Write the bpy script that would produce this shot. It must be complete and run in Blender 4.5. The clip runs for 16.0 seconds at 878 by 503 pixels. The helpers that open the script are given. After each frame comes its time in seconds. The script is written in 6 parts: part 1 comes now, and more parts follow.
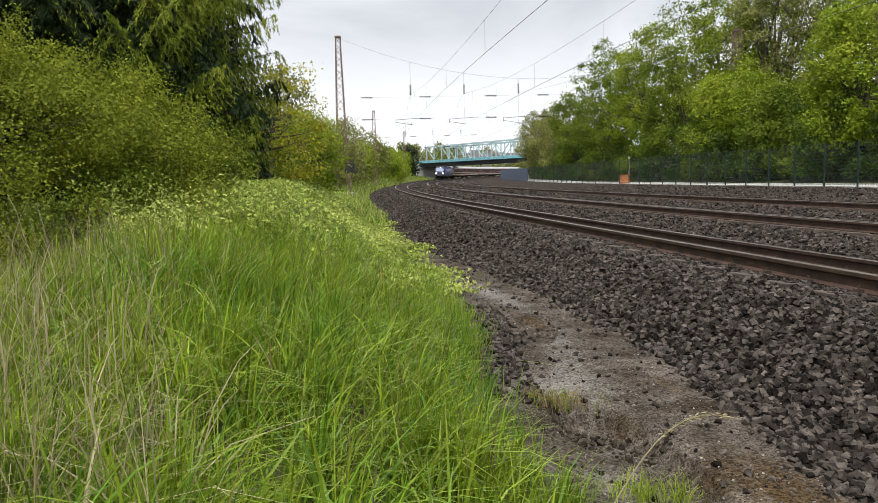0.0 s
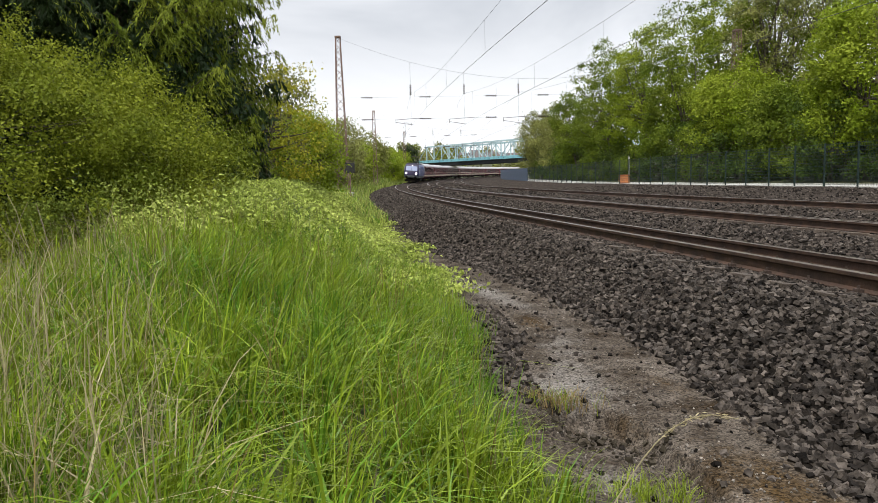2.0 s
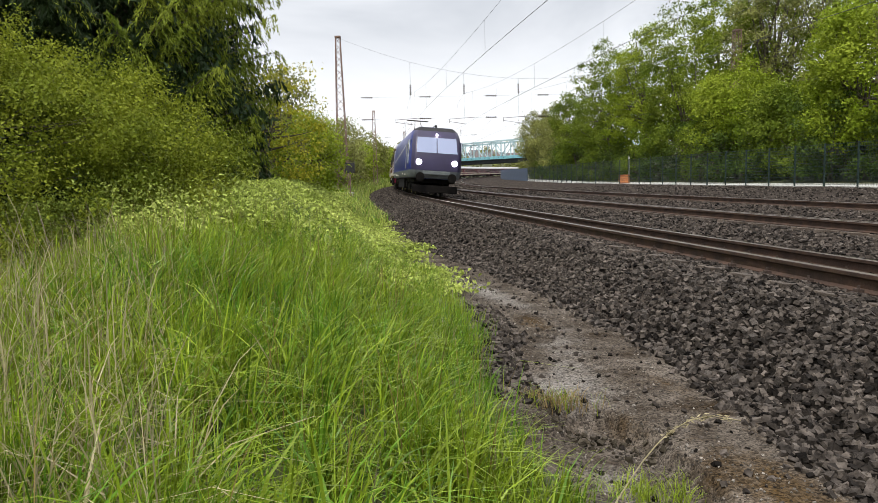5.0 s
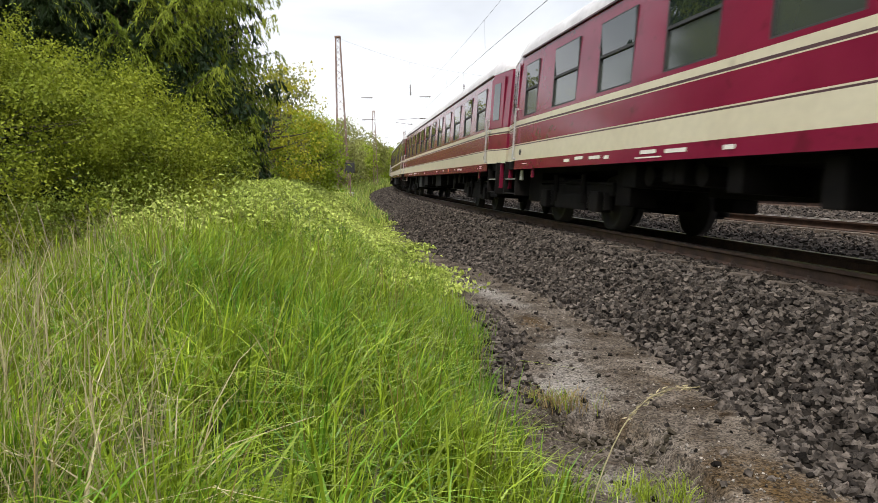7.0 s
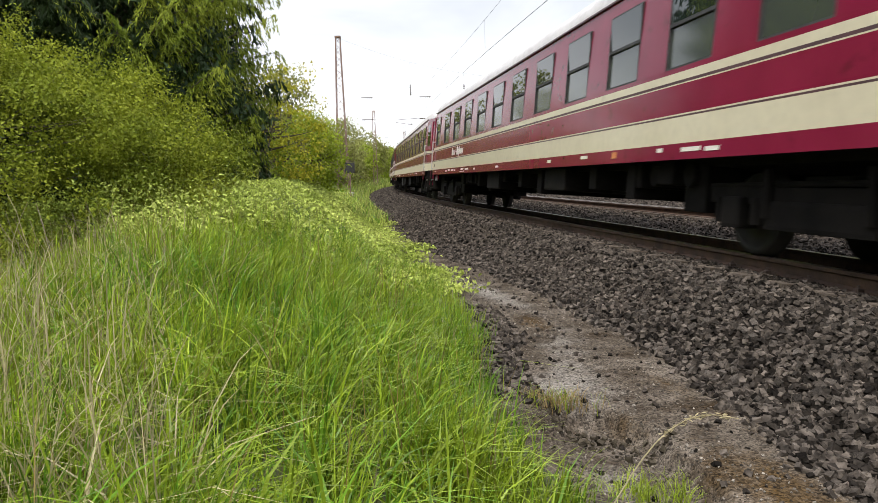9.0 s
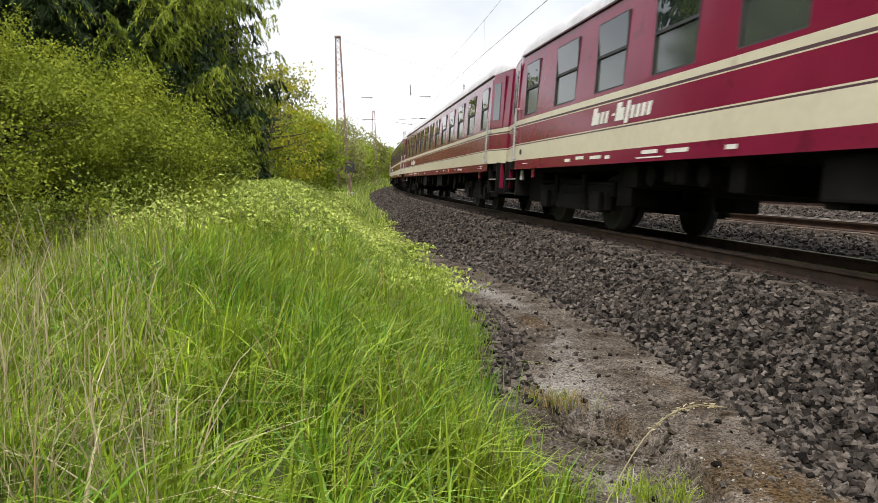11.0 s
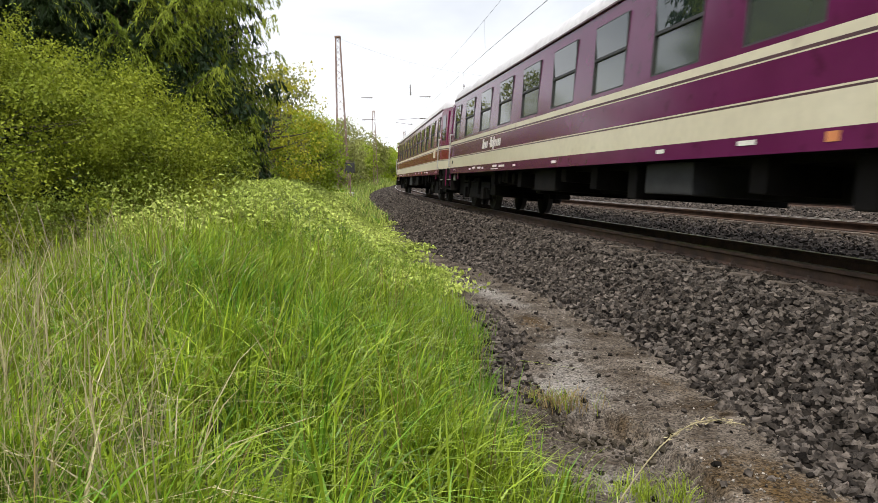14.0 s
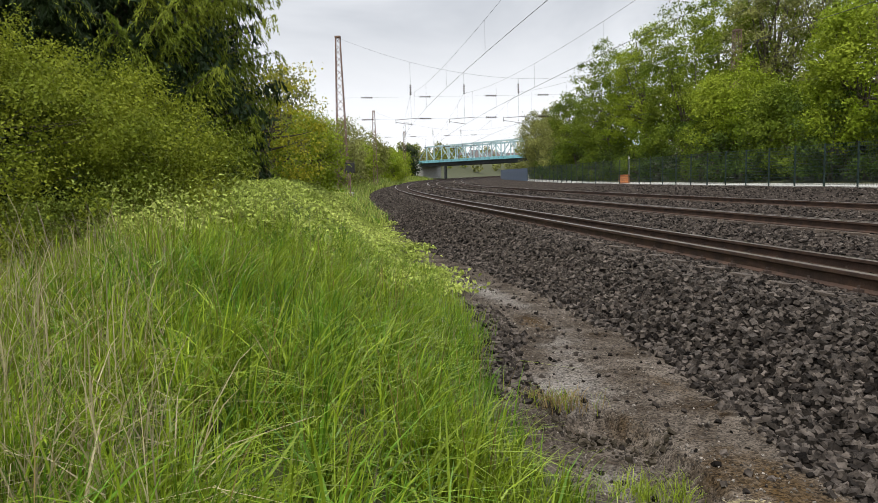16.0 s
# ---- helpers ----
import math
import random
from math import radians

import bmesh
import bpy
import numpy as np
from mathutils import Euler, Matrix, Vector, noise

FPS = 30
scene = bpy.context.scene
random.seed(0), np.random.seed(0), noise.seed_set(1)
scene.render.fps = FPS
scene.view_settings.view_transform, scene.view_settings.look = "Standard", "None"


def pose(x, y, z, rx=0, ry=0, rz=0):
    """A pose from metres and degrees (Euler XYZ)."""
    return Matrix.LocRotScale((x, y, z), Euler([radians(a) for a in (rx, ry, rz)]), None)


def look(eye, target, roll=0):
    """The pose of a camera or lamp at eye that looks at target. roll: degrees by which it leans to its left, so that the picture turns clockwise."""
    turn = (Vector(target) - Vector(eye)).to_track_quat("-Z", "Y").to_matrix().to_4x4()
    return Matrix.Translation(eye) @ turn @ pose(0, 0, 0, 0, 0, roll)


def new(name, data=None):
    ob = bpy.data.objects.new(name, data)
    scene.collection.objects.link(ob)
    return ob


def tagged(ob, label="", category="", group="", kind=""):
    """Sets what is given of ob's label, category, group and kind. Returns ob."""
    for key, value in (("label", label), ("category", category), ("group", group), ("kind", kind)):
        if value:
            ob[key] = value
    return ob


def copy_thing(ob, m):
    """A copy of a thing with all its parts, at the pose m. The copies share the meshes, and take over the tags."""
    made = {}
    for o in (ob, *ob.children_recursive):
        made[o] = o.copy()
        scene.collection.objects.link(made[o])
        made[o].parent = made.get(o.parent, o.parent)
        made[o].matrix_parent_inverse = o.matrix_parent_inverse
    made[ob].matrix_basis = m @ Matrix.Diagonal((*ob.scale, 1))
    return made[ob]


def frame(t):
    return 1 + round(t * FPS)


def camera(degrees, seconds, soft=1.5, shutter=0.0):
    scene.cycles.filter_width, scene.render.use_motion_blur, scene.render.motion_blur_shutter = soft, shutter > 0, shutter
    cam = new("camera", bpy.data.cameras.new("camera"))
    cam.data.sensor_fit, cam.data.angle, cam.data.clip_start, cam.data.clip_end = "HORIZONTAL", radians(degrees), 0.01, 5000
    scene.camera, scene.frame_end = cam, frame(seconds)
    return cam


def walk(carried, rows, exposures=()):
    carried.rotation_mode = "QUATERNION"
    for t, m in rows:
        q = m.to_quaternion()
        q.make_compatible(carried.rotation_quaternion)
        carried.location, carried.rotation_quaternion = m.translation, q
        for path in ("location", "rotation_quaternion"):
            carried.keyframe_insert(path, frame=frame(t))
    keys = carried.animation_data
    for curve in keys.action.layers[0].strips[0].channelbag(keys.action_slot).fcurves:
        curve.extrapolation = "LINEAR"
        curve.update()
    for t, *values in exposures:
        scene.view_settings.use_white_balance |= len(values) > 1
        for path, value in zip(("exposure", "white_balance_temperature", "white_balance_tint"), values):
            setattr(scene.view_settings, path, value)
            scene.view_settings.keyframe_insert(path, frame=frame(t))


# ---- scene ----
# camera: it stands still beside the line, held at breast height
EYE = (0.0, 0.0, 0.936)
cam = camera(65.58, 16.0, soft=0.75, shutter=0.08)
AIM = (0.0, math.cos(radians(6.116)), 0.936 - math.sin(radians(6.116)))
CAM_POSE = look(EYE, AIM, -1.42)
walk(cam, [(0.0, CAM_POSE), (16.0, CAM_POSE)], exposures=[(0.0, 0.15), (4.6, 0.17), (6.5, 0.42), (9.0, 0.52), (14.6, 0.50), (15.4, 0.22), (16.0, 0.04)])

# ---- light: bright overcast sky, broad soft sun behind the cloud ----
world = bpy.data.worlds.new("sky")
scene.world = world
world.use_nodes = True
wn, wl = world.node_tree.nodes, world.node_tree.links
wn.clear()


def wnode(kind, **values):
    n = wn.new(kind)
    for k, v in values.items():
        n.inputs[k].default_value = v
    return n


sky = wn.new("ShaderNodeTexSky")
sky.sky_type, sky.sun_disc = "NISHITA", False
sky.sun_elevation, sky.sun_rotation = radians(61), radians(204)
w_tc = wn.new("ShaderNodeTexCoord")
w_map = wn.new("ShaderNodeMapping")
w_map.inputs["Scale"].default_value = (1.0, 1.0, 2.6)
w_noise = wnode("ShaderNodeTexNoise", Scale=2.3, Detail=5.0, Roughness=0.55, Distortion=0.4)
w_ramp = wn.new("ShaderNodeValToRGB")
w_ramp.color_ramp.elements[0].position, w_ramp.color_ramp.elements[0].color = 0.38, (0.52, 0.55, 0.60, 1)
w_ramp.color_ramp.elements[1].position, w_ramp.color_ramp.elements[1].color = 0.66, (0.83, 0.85, 0.89, 1)
w_sep = wn.new("ShaderNodeSeparateXYZ")
w_hor = wn.new("ShaderNodeMapRange")
w_hor.inputs["From Min"].default_value, w_hor.inputs["From Max"].default_value = 0.10, 0.24
w_hor.inputs["To Min"].default_value, w_hor.inputs["To Max"].default_value = 1.0, 0.0
w_bright = wn.new("ShaderNodeMixRGB")
w_bright.inputs[2].default_value = (1.02, 1.03, 1.06, 1)
w_mix = wn.new("ShaderNodeMixRGB")
w_mix.inputs[0].default_value = 0.93
w_scale = wn.new("ShaderNodeMixRGB")
w_scale.blend_type, w_scale.inputs[0].default_value, w_scale.inputs[2].default_value = "MULTIPLY", 1.0, (0.1, 0.1, 0.1, 1)
w_bg = wnode("ShaderNodeBackground", Strength=1.0)
w_out = wn.new("ShaderNodeOutputWorld")
wl.new(w_tc.outputs["Generated"], w_map.inputs["Vector"])
wl.new(w_map.outputs[0], w_noise.inputs["Vector"])
wl.new(w_noise.outputs["Fac"], w_ramp.inputs[0])
wl.new(w_tc.outputs["Generated"], w_sep.inputs[0])
wl.new(w_sep.outputs["Z"], w_hor.inputs["Value"])
wl.new(w_hor.outputs[0], w_bright.inputs[0])
wl.new(w_ramp.outputs[0], w_bright.inputs[1])
wl.new(sky.outputs[0], w_scale.inputs[1])
wl.new(w_scale.outputs[0], w_mix.inputs[1])
wl.new(w_bright.outputs[0], w_mix.inputs[2])
w_zen = wn.new("ShaderNodeMapRange")
w_zen.inputs["From Min"].default_value, w_zen.inputs["From Max"].default_value = 0.32, 0.85
w_zen.inputs["To Min"].default_value, w_zen.inputs["To Max"].default_value = 1.0, 2.25
w_lift = wn.new("ShaderNodeMixRGB")
w_lift.blend_type, w_lift.inputs[0].default_value = "MULTIPLY", 1.0
wl.new(w_sep.outputs["Z"], w_zen.inputs["Value"])
wl.new(w_mix.outputs[0], w_lift.inputs[1])
wl.new(w_zen.outputs[0], w_lift.inputs[2])
wl.new(w_lift.outputs[0], w_bg.inputs["Color"])
wl.new(w_bg.outputs[0], w_out.inputs[0])

sun = new("sun", bpy.data.lights.new("sun", "SUN"))
sun.data.energy, sun.data.angle, sun.data.color = 2.5, radians(14), (1.0, 0.93, 0.80)
sun.matrix_world = look((0, 0, 60), (0 + 9, 0 + 20, 60 - 40))


# ---- materials ----
def material(name, colors, rough=0.8, metal=0.0, scale=6.0, fine=60.0, bump=0.0, bump_scale=40.0, vary=0.0, island=0.0,
             spec=0.5, sub=0.0, wear=None, wear_at=0.62, amp=0.3):
    """Two colours mixed by coarse noise, fine grain on top, relief, and a shift from piece to piece."""
    m = bpy.data.materials.new(name)
    m.use_nodes = True
    n, l = m.node_tree.nodes, m.node_tree.links
    b = n["Principled BSDF"]
    b.inputs["Roughness"].default_value, b.inputs["Metallic"].default_value = rough, metal
    b.inputs["Specular IOR Level"].default_value = spec
    tc = n.new("ShaderNodeTexCoord")
    no = n.new("ShaderNodeTexNoise")
    no.inputs["Scale"].default_value, no.inputs["Detail"].default_value = scale, 4.0
    l.new(tc.outputs["Object"], no.inputs["Vector"])
    ramp = n.new("ShaderNodeValToRGB")
    ramp.color_ramp.elements[0].position, ramp.color_ramp.elements[1].position = 0.32, 0.68
    ramp.color_ramp.elements[0].color, ramp.color_ramp.elements[1].color = (*colors[0], 1), (*colors[1], 1)
    l.new(no.outputs["Fac"], ramp.inputs[0])
    col = ramp.outputs[0]
    if fine:
        nf = n.new("ShaderNodeTexNoise")
        nf.inputs["Scale"].default_value, nf.inputs["Detail"].default_value = fine, 3.0
        l.new(tc.outputs["Object"], nf.inputs["Vector"])
        mr = n.new("ShaderNodeMapRange")
        mr.inputs["To Min"].default_value, mr.inputs["To Max"].default_value = 1 - amp, 1 + amp
        l.new(nf.outputs["Fac"], mr.inputs["Value"])
        mx = n.new("ShaderNodeMixRGB")
        mx.blend_type, mx.inputs[0].default_value = "MULTIPLY", 1.0
        l.new(col, mx.inputs[1])
        l.new(mr.outputs[0], mx.inputs[2])
        col = mx.outputs[0]
    if wear:
        nw = n.new("ShaderNodeTexNoise")
        nw.inputs["Scale"].default_value, nw.inputs["Detail"].default_value = scale * 3.1, 6.0
        l.new(tc.outputs["Object"], nw.inputs["Vector"])
        rw = n.new("ShaderNodeValToRGB")
        rw.color_ramp.elements[0].position, rw.color_ramp.elements[1].position = wear_at, wear_at + 0.1
        l.new(nw.outputs["Fac"], rw.inputs[0])
        mw = n.new("ShaderNodeMixRGB")
        mw.inputs[2].default_value = (*wear, 1)
        l.new(rw.outputs[0], mw.inputs[0])
        l.new(col, mw.inputs[1])
        col = mw.outputs[0]
    for amount, kind in ((vary, "ob"), (island, "is")):
        if amount:
            if kind == "ob":
                src = n.new("ShaderNodeObjectInfo").outputs["Random"]
            else:
                src = n.new("ShaderNodeNewGeometry").outputs["Random Per Island"]
            mr = n.new("ShaderNodeMapRange")
            mr.inputs["To Min"].default_value, mr.inputs["To Max"].default_value = 1 - amount, 1 + amount
            l.new(src, mr.inputs["Value"])
            mx = n.new("ShaderNodeMixRGB")
            mx.blend_type, mx.inputs[0].default_value = "MULTIPLY", 1.0
            l.new(col, mx.inputs[1])
            l.new(mr.outputs[0], mx.inputs[2])
            col = mx.outputs[0]
    l.new(col, b.inputs["Base Color"])
    if sub:
        tr = n.new("ShaderNodeBsdfTranslucent")
        l.new(col, tr.inputs["Color"])
        ms = n.new("ShaderNodeMixShader")
        ms.inputs[0].default_value = sub
        l.new(b.outputs[0], ms.inputs[1])
        l.new(tr.outputs[0], ms.inputs[2])
        l.new(ms.outputs[0], n["Material Output"].inputs["Surface"])
    if bump:
        nb = n.new("ShaderNodeTexNoise")
        nb.inputs["Scale"].default_value, nb.inputs["Detail"].default_value = bump_scale, 5.0
        l.new(tc.outputs["Object"], nb.inputs["Vector"])
        bp = n.new("ShaderNodeBump")
        bp.inputs["Strength"].default_value, bp.inputs["Distance"].default_value = bump, 0.02
        l.new(nb.outputs["Fac"], bp.inputs["Height"])
        l.new(bp.outputs[0], b.inputs["Normal"])
    return m


def grit(name, a, b, stain, cells, scale, layers=()):
    """Loose grains: cell by cell shades, patches of two tones, stains, and relief from the cells."""
    m = bpy.data.materials.new(name)
    m.use_nodes = True
    n, l = m.node_tree.nodes, m.node_tree.links
    bsdf = n["Principled BSDF"]
    bsdf.inputs["Roughness"].default_value = 0.95
    bsdf.inputs["Specular IOR Level"].default_value = 0.05
    tc = n.new("ShaderNodeTexCoord")
    vo = n.new("ShaderNodeTexVoronoi")
    vo.inputs["Scale"].default_value = cells
    l.new(tc.outputs["Object"], vo.inputs["Vector"])
    sep = n.new("ShaderNodeSeparateColor")
    l.new(vo.outputs["Color"], sep.inputs[0])
    shade = n.new("ShaderNodeMapRange")
    shade.inputs["To Min"].default_value, shade.inputs["To Max"].default_value = 0.35, 1.9
    l.new(sep.outputs[0], shade.inputs["Value"])
    col = None
    for k, (c0, c1, sc, lo, hi) in enumerate(((a, b, scale, 0.35, 0.62), (stain, None, scale * 1.3, 0.47, 0.66))):
        no = n.new("ShaderNodeTexNoise")
        no.inputs["Scale"].default_value, no.inputs["Detail"].default_value, no.inputs["Roughness"].default_value = sc, 10.0, 0.72
        l.new(tc.outputs["Object"], no.inputs["Vector"])
        mr = n.new("ShaderNodeMapRange")
        mr.inputs["From Min"].default_value, mr.inputs["From Max"].default_value = lo, hi
        l.new(no.outputs["Fac"], mr.inputs["Value"])
        mx = n.new("ShaderNodeMixRGB")
        l.new(mr.outputs[0], mx.inputs[0])
        if k == 0:
            mx.inputs[1].default_value, mx.inputs[2].default_value = (*c0, 1), (*c1, 1)
        else:
            l.new(col, mx.inputs[1])
            mx.inputs[2].default_value = (*c0, 1)
        col = mx.outputs[0]
    for k, (attr, tone) in enumerate(layers):
        # a layer of the ground's own, ragged by noise
        at_n, no = n.new("ShaderNodeAttribute"), n.new("ShaderNodeTexNoise")
        at_n.attribute_name = attr
        no.inputs["Scale"].default_value, no.inputs["Detail"].default_value, no.inputs["Roughness"].default_value = 4.0 + 3.0 * k, 10.0, 0.82
        l.new(tc.outputs["Object"], no.inputs["Vector"])
        add = n.new("ShaderNodeMath")
        add.operation = "ADD"
        l.new(at_n.outputs["Fac"], add.inputs[0])
        l.new(no.outputs["Fac"], add.inputs[1])
        mr = n.new("ShaderNodeMapRange")
        mr.inputs["From Min"].default_value, mr.inputs["From Max"].default_value = 0.78, 1.16
        l.new(add.outputs[0], mr.inputs["Value"])
        mx = n.new("ShaderNodeMixRGB")
        mx.inputs[2].default_value = (*tone, 1)
        l.new(mr.outputs[0], mx.inputs[0])
        l.new(col, mx.inputs[1])
        col = mx.outputs[0]
    mul = n.new("ShaderNodeMixRGB")
    mul.blend_type, mul.inputs[0].default_value = "MULTIPLY", 1.0
    l.new(col, mul.inputs[1])
    l.new(shade.outputs[0], mul.inputs[2])
    l.new(mul.outputs[0], bsdf.inputs["Base Color"])
    bp = n.new("ShaderNodeBump")
    bp.inputs["Strength"].default_value, bp.inputs["Distance"].default_value = 1.0, 0.6 / cells
    bp.invert = True
    l.new(vo.outputs["Distance"], bp.inputs["Height"])
    l.new(bp.outputs[0], bsdf.inputs["Normal"])
    return m


def leaf_material(name, a, b, sub=0.35, rough=0.55, island=0.35, scale=0.6, spec=0.2):
    return material(name, (a, b), rough=rough, scale=scale, fine=0, island=island, spec=spec, sub=sub)


def glow(name, color, strength):
    m = bpy.data.materials.new(name)
    m.use_nodes = True
    b = m.node_tree.nodes["Principled BSDF"]
    b.inputs["Base Color"].default_value = (*color, 1)
    b.inputs["Emission Color"].default_value = (*color, 1)
    b.inputs["Emission Strength"].default_value = strength
    return m


def window_glass(name, tint, rough=0.03):
    m = bpy.data.materials.new(name)
    m.use_nodes = True
    b = m.node_tree.nodes["Principled BSDF"]
    b.inputs["Base Color"].default_value = (*tint, 1)
    b.inputs["Roughness"].default_value = rough
    b.inputs["IOR"].default_value = 1.75
    b.inputs["Specular IOR Level"].default_value = 0.8
    return m


M_SOIL = material("soil_under_grass", ((0.030, 0.035, 0.012), (0.07, 0.075, 0.025)), rough=0.95, scale=1.5, fine=25, bump=0.6)
M_GRAVEL_BED = grit("ballast_bed", (0.020, 0.016, 0.0135), (0.070, 0.056, 0.047), (0.014, 0.011, 0.009), 24.0, 2.0)
# near-black bed colour that paints the shade in the gaps between near stones
M_GAP_SHADE = grit("ballast_gap_shade", (0.006, 0.005, 0.004), (0.018, 0.0145, 0.012), (0.004, 0.0034, 0.003), 40.0, 3.0)
M_PATH = grit("cinder_path", (0.043, 0.034, 0.026), (0.120, 0.101, 0.084), (0.028, 0.019, 0.011), 85.0, 2.4,
              (("pale", (0.20, 0.185, 0.17)), ("moss", (0.055, 0.033, 0.012))))
M_STONE = material("ballast_stone", ((0.019, 0.016, 0.0138), (0.102, 0.086, 0.075)), rough=0.8, scale=12, fine=50, bump=0.5, bump_scale=60, island=0.9, spec=0.06)
M_STONE_ONE = material("ballast_stone_single", ((0.022, 0.019, 0.0172), (0.12, 0.104, 0.093)), rough=0.8, scale=12, fine=50, bump=0.5, bump_scale=60, vary=0.7, spec=0.06)
M_CLOD = material("dark_mossy_clod", ((0.022, 0.018, 0.012), (0.085, 0.072, 0.055)), rough=0.95, scale=14, fine=60, bump=0.8, bump_scale=70, island=0.5, spec=0.05)
M_CHIP = material("path_chippings", ((0.04, 0.034, 0.029), (0.25, 0.225, 0.20)), rough=0.9, scale=9, fine=0, island=0.8, spec=0.05)
M_RUST = material("rusty_rail_side", ((0.034, 0.019, 0.013), (0.078, 0.042, 0.026)), rough=0.85, scale=5, fine=45, bump=0.3)
M_RAILTOP = material("worn_rail_head", ((0.16, 0.12, 0.10), (0.30, 0.25, 0.22)), rough=0.32, metal=0.85, scale=4, fine=50)
M_SLEEPER = material("oiled_wooden_sleeper", ((0.06, 0.045, 0.034), (0.14, 0.11, 0.088)), rough=0.9, scale=5, fine=40, bump=0.6, vary=0.3)
M_IRON = material("dark_fastening_iron", ((0.03, 0.02, 0.016), (0.07, 0.045, 0.035)), rough=0.8, scale=20)
M_GRASS = leaf_material("fresh_grass", (0.155, 0.23, 0.012), (0.30, 0.385, 0.036), sub=0.32, rough=0.34, island=0.5, scale=0.9, spec=0.3)
M_GRASS_B = leaf_material("deep_green_grass", (0.075, 0.18, 0.010), (0.175, 0.305, 0.030), sub=0.32, rough=0.34, island=0.5, scale=0.9, spec=0.3)
M_STRAW = leaf_material("dry_straw", (0.30, 0.25, 0.14), (0.52, 0.45, 0.29), sub=0.25, scale=2.0)
M_STEM = leaf_material("brown_grass_stem", (0.17, 0.12, 0.045), (0.30, 0.22, 0.09), sub=0.2, scale=2.0)
M_BRAMBLE = leaf_material("bramble_leaf", (0.23, 0.30, 0.05), (0.48, 0.54, 0.145), sub=0.3, island=0.45, scale=0.8, spec=0.1)
M_SHRUB = leaf_material("shrub_leaf", (0.13, 0.172, 0.015), (0.30, 0.335, 0.036), sub=0.3, island=0.32, scale=1.1, spec=0.1)
# Light and shade painted as two tones; the dark also colours dark evergreens.
M_CONIFER_LIT = leaf_material("conifer_spray", (0.105, 0.15, 0.014), (0.27, 0.31, 0.034), sub=0.2, island=0.45, scale=0.5, spec=0.1)
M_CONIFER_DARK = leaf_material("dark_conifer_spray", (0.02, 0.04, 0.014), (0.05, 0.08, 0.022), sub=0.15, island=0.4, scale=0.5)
M_YELLOW = leaf_material("yellow_green_leaf", (0.31, 0.32, 0.024), (0.48, 0.45, 0.05), sub=0.35, spec=0.1)
M_TREE = leaf_material("spring_tree_leaf", (0.11, 0.165, 0.015), (0.205, 0.255, 0.027), sub=0.28, island=0.3, scale=0.25, spec=0.1)
M_UNDERGROWTH = leaf_material("dark_undergrowth_leaf", (0.045, 0.08, 0.013), (0.10, 0.145, 0.024), sub=0.2, island=0.4, scale=0.5, spec=0.1)
M_TREE_B = leaf_material("bright_tree_leaf", (0.185, 0.26, 0.016), (0.32, 0.385, 0.038), sub=0.3, island=0.3, scale=0.25, spec=0.1)
M_TREE_C = leaf_material("budding_tree_leaf", (0.17, 0.185, 0.042), (0.29, 0.30, 0.088), sub=0.28, island=0.4, scale=0.25)
M_BARK = material("bark", ((0.06, 0.05, 0.038), (0.15, 0.125, 0.095)), rough=0.95, scale=4, fine=30, bump=0.7)
M_TWIG = material("dry_twig", ((0.16, 0.12, 0.085), (0.30, 0.25, 0.18)), rough=0.9, scale=8)
M_MAST = material("rusted_mast_paint", ((0.16, 0.095, 0.075), (0.27, 0.18, 0.145)), rough=0.75, scale=3, fine=30)
M_WIRE = material("weathered_copper_wire", ((0.05, 0.055, 0.055), (0.09, 0.09, 0.09)), rough=0.6, metal=0.3)
M_INSUL = material("brown_insulator", ((0.045, 0.025, 0.02), (0.08, 0.05, 0.04)), rough=0.25)
M_BLUE = material("turquoise_bridge_paint", ((0.16, 0.42, 0.48), (0.24, 0.54, 0.60)), rough=0.6, scale=0.6, fine=8)
M_BLUE_PALE = material("pale_bridge_paint", ((0.34, 0.50, 0.54), (0.46, 0.60, 0.63)), rough=0.6, scale=0.6, fine=8)
M_DARKSTEEL = material("sooty_bridge_steel", ((0.025, 0.03, 0.032), (0.05, 0.055, 0.06)), rough=0.8, scale=1)
M_FENCE = material("green_fence_paint", ((0.012, 0.030, 0.026), (0.025, 0.05, 0.042)), rough=0.5, scale=3)
M_SCREEN = material("blue_grey_screen", ((0.05, 0.075, 0.12), (0.075, 0.105, 0.16)), rough=0.7, scale=1.5)
M_CONC = material("pale_concrete", ((0.42, 0.42, 0.40), (0.56, 0.56, 0.54)), rough=0.9, scale=2, fine=30)
M_ORANGE = material("orange_cabinet_paint", ((0.50, 0.17, 0.06), (0.62, 0.24, 0.09)), rough=0.6, scale=4)
M_BLACK = material("black_signal_paint", ((0.015, 0.014, 0.014), (0.03, 0.028, 0.028)), rough=0.6, scale=4)
# train
def coach_paint(name, a, b, wear):
    return material(name, (a, b), rough=0.16, scale=1.2, fine=0, spec=0.42, vary=0.12, wear=wear, wear_at=0.60, bump=0.05, bump_scale=1.5)


M_RED = coach_paint("crimson_coach_paint", (0.165, 0.011, 0.034), (0.205, 0.015, 0.044), (0.12, 0.011, 0.026))
M_RED_DULL = coach_paint("dull_maroon_coach_paint", (0.105, 0.014, 0.029), (0.135, 0.018, 0.038), (0.075, 0.012, 0.022))
M_VIOLET = coach_paint("violet_coach_paint", (0.105, 0.013, 0.060), (0.13, 0.018, 0.078), (0.08, 0.011, 0.042))
M_VIOLET_RED = coach_paint("plum_coach_paint", (0.135, 0.013, 0.056), (0.165, 0.018, 0.072), (0.10, 0.011, 0.04))
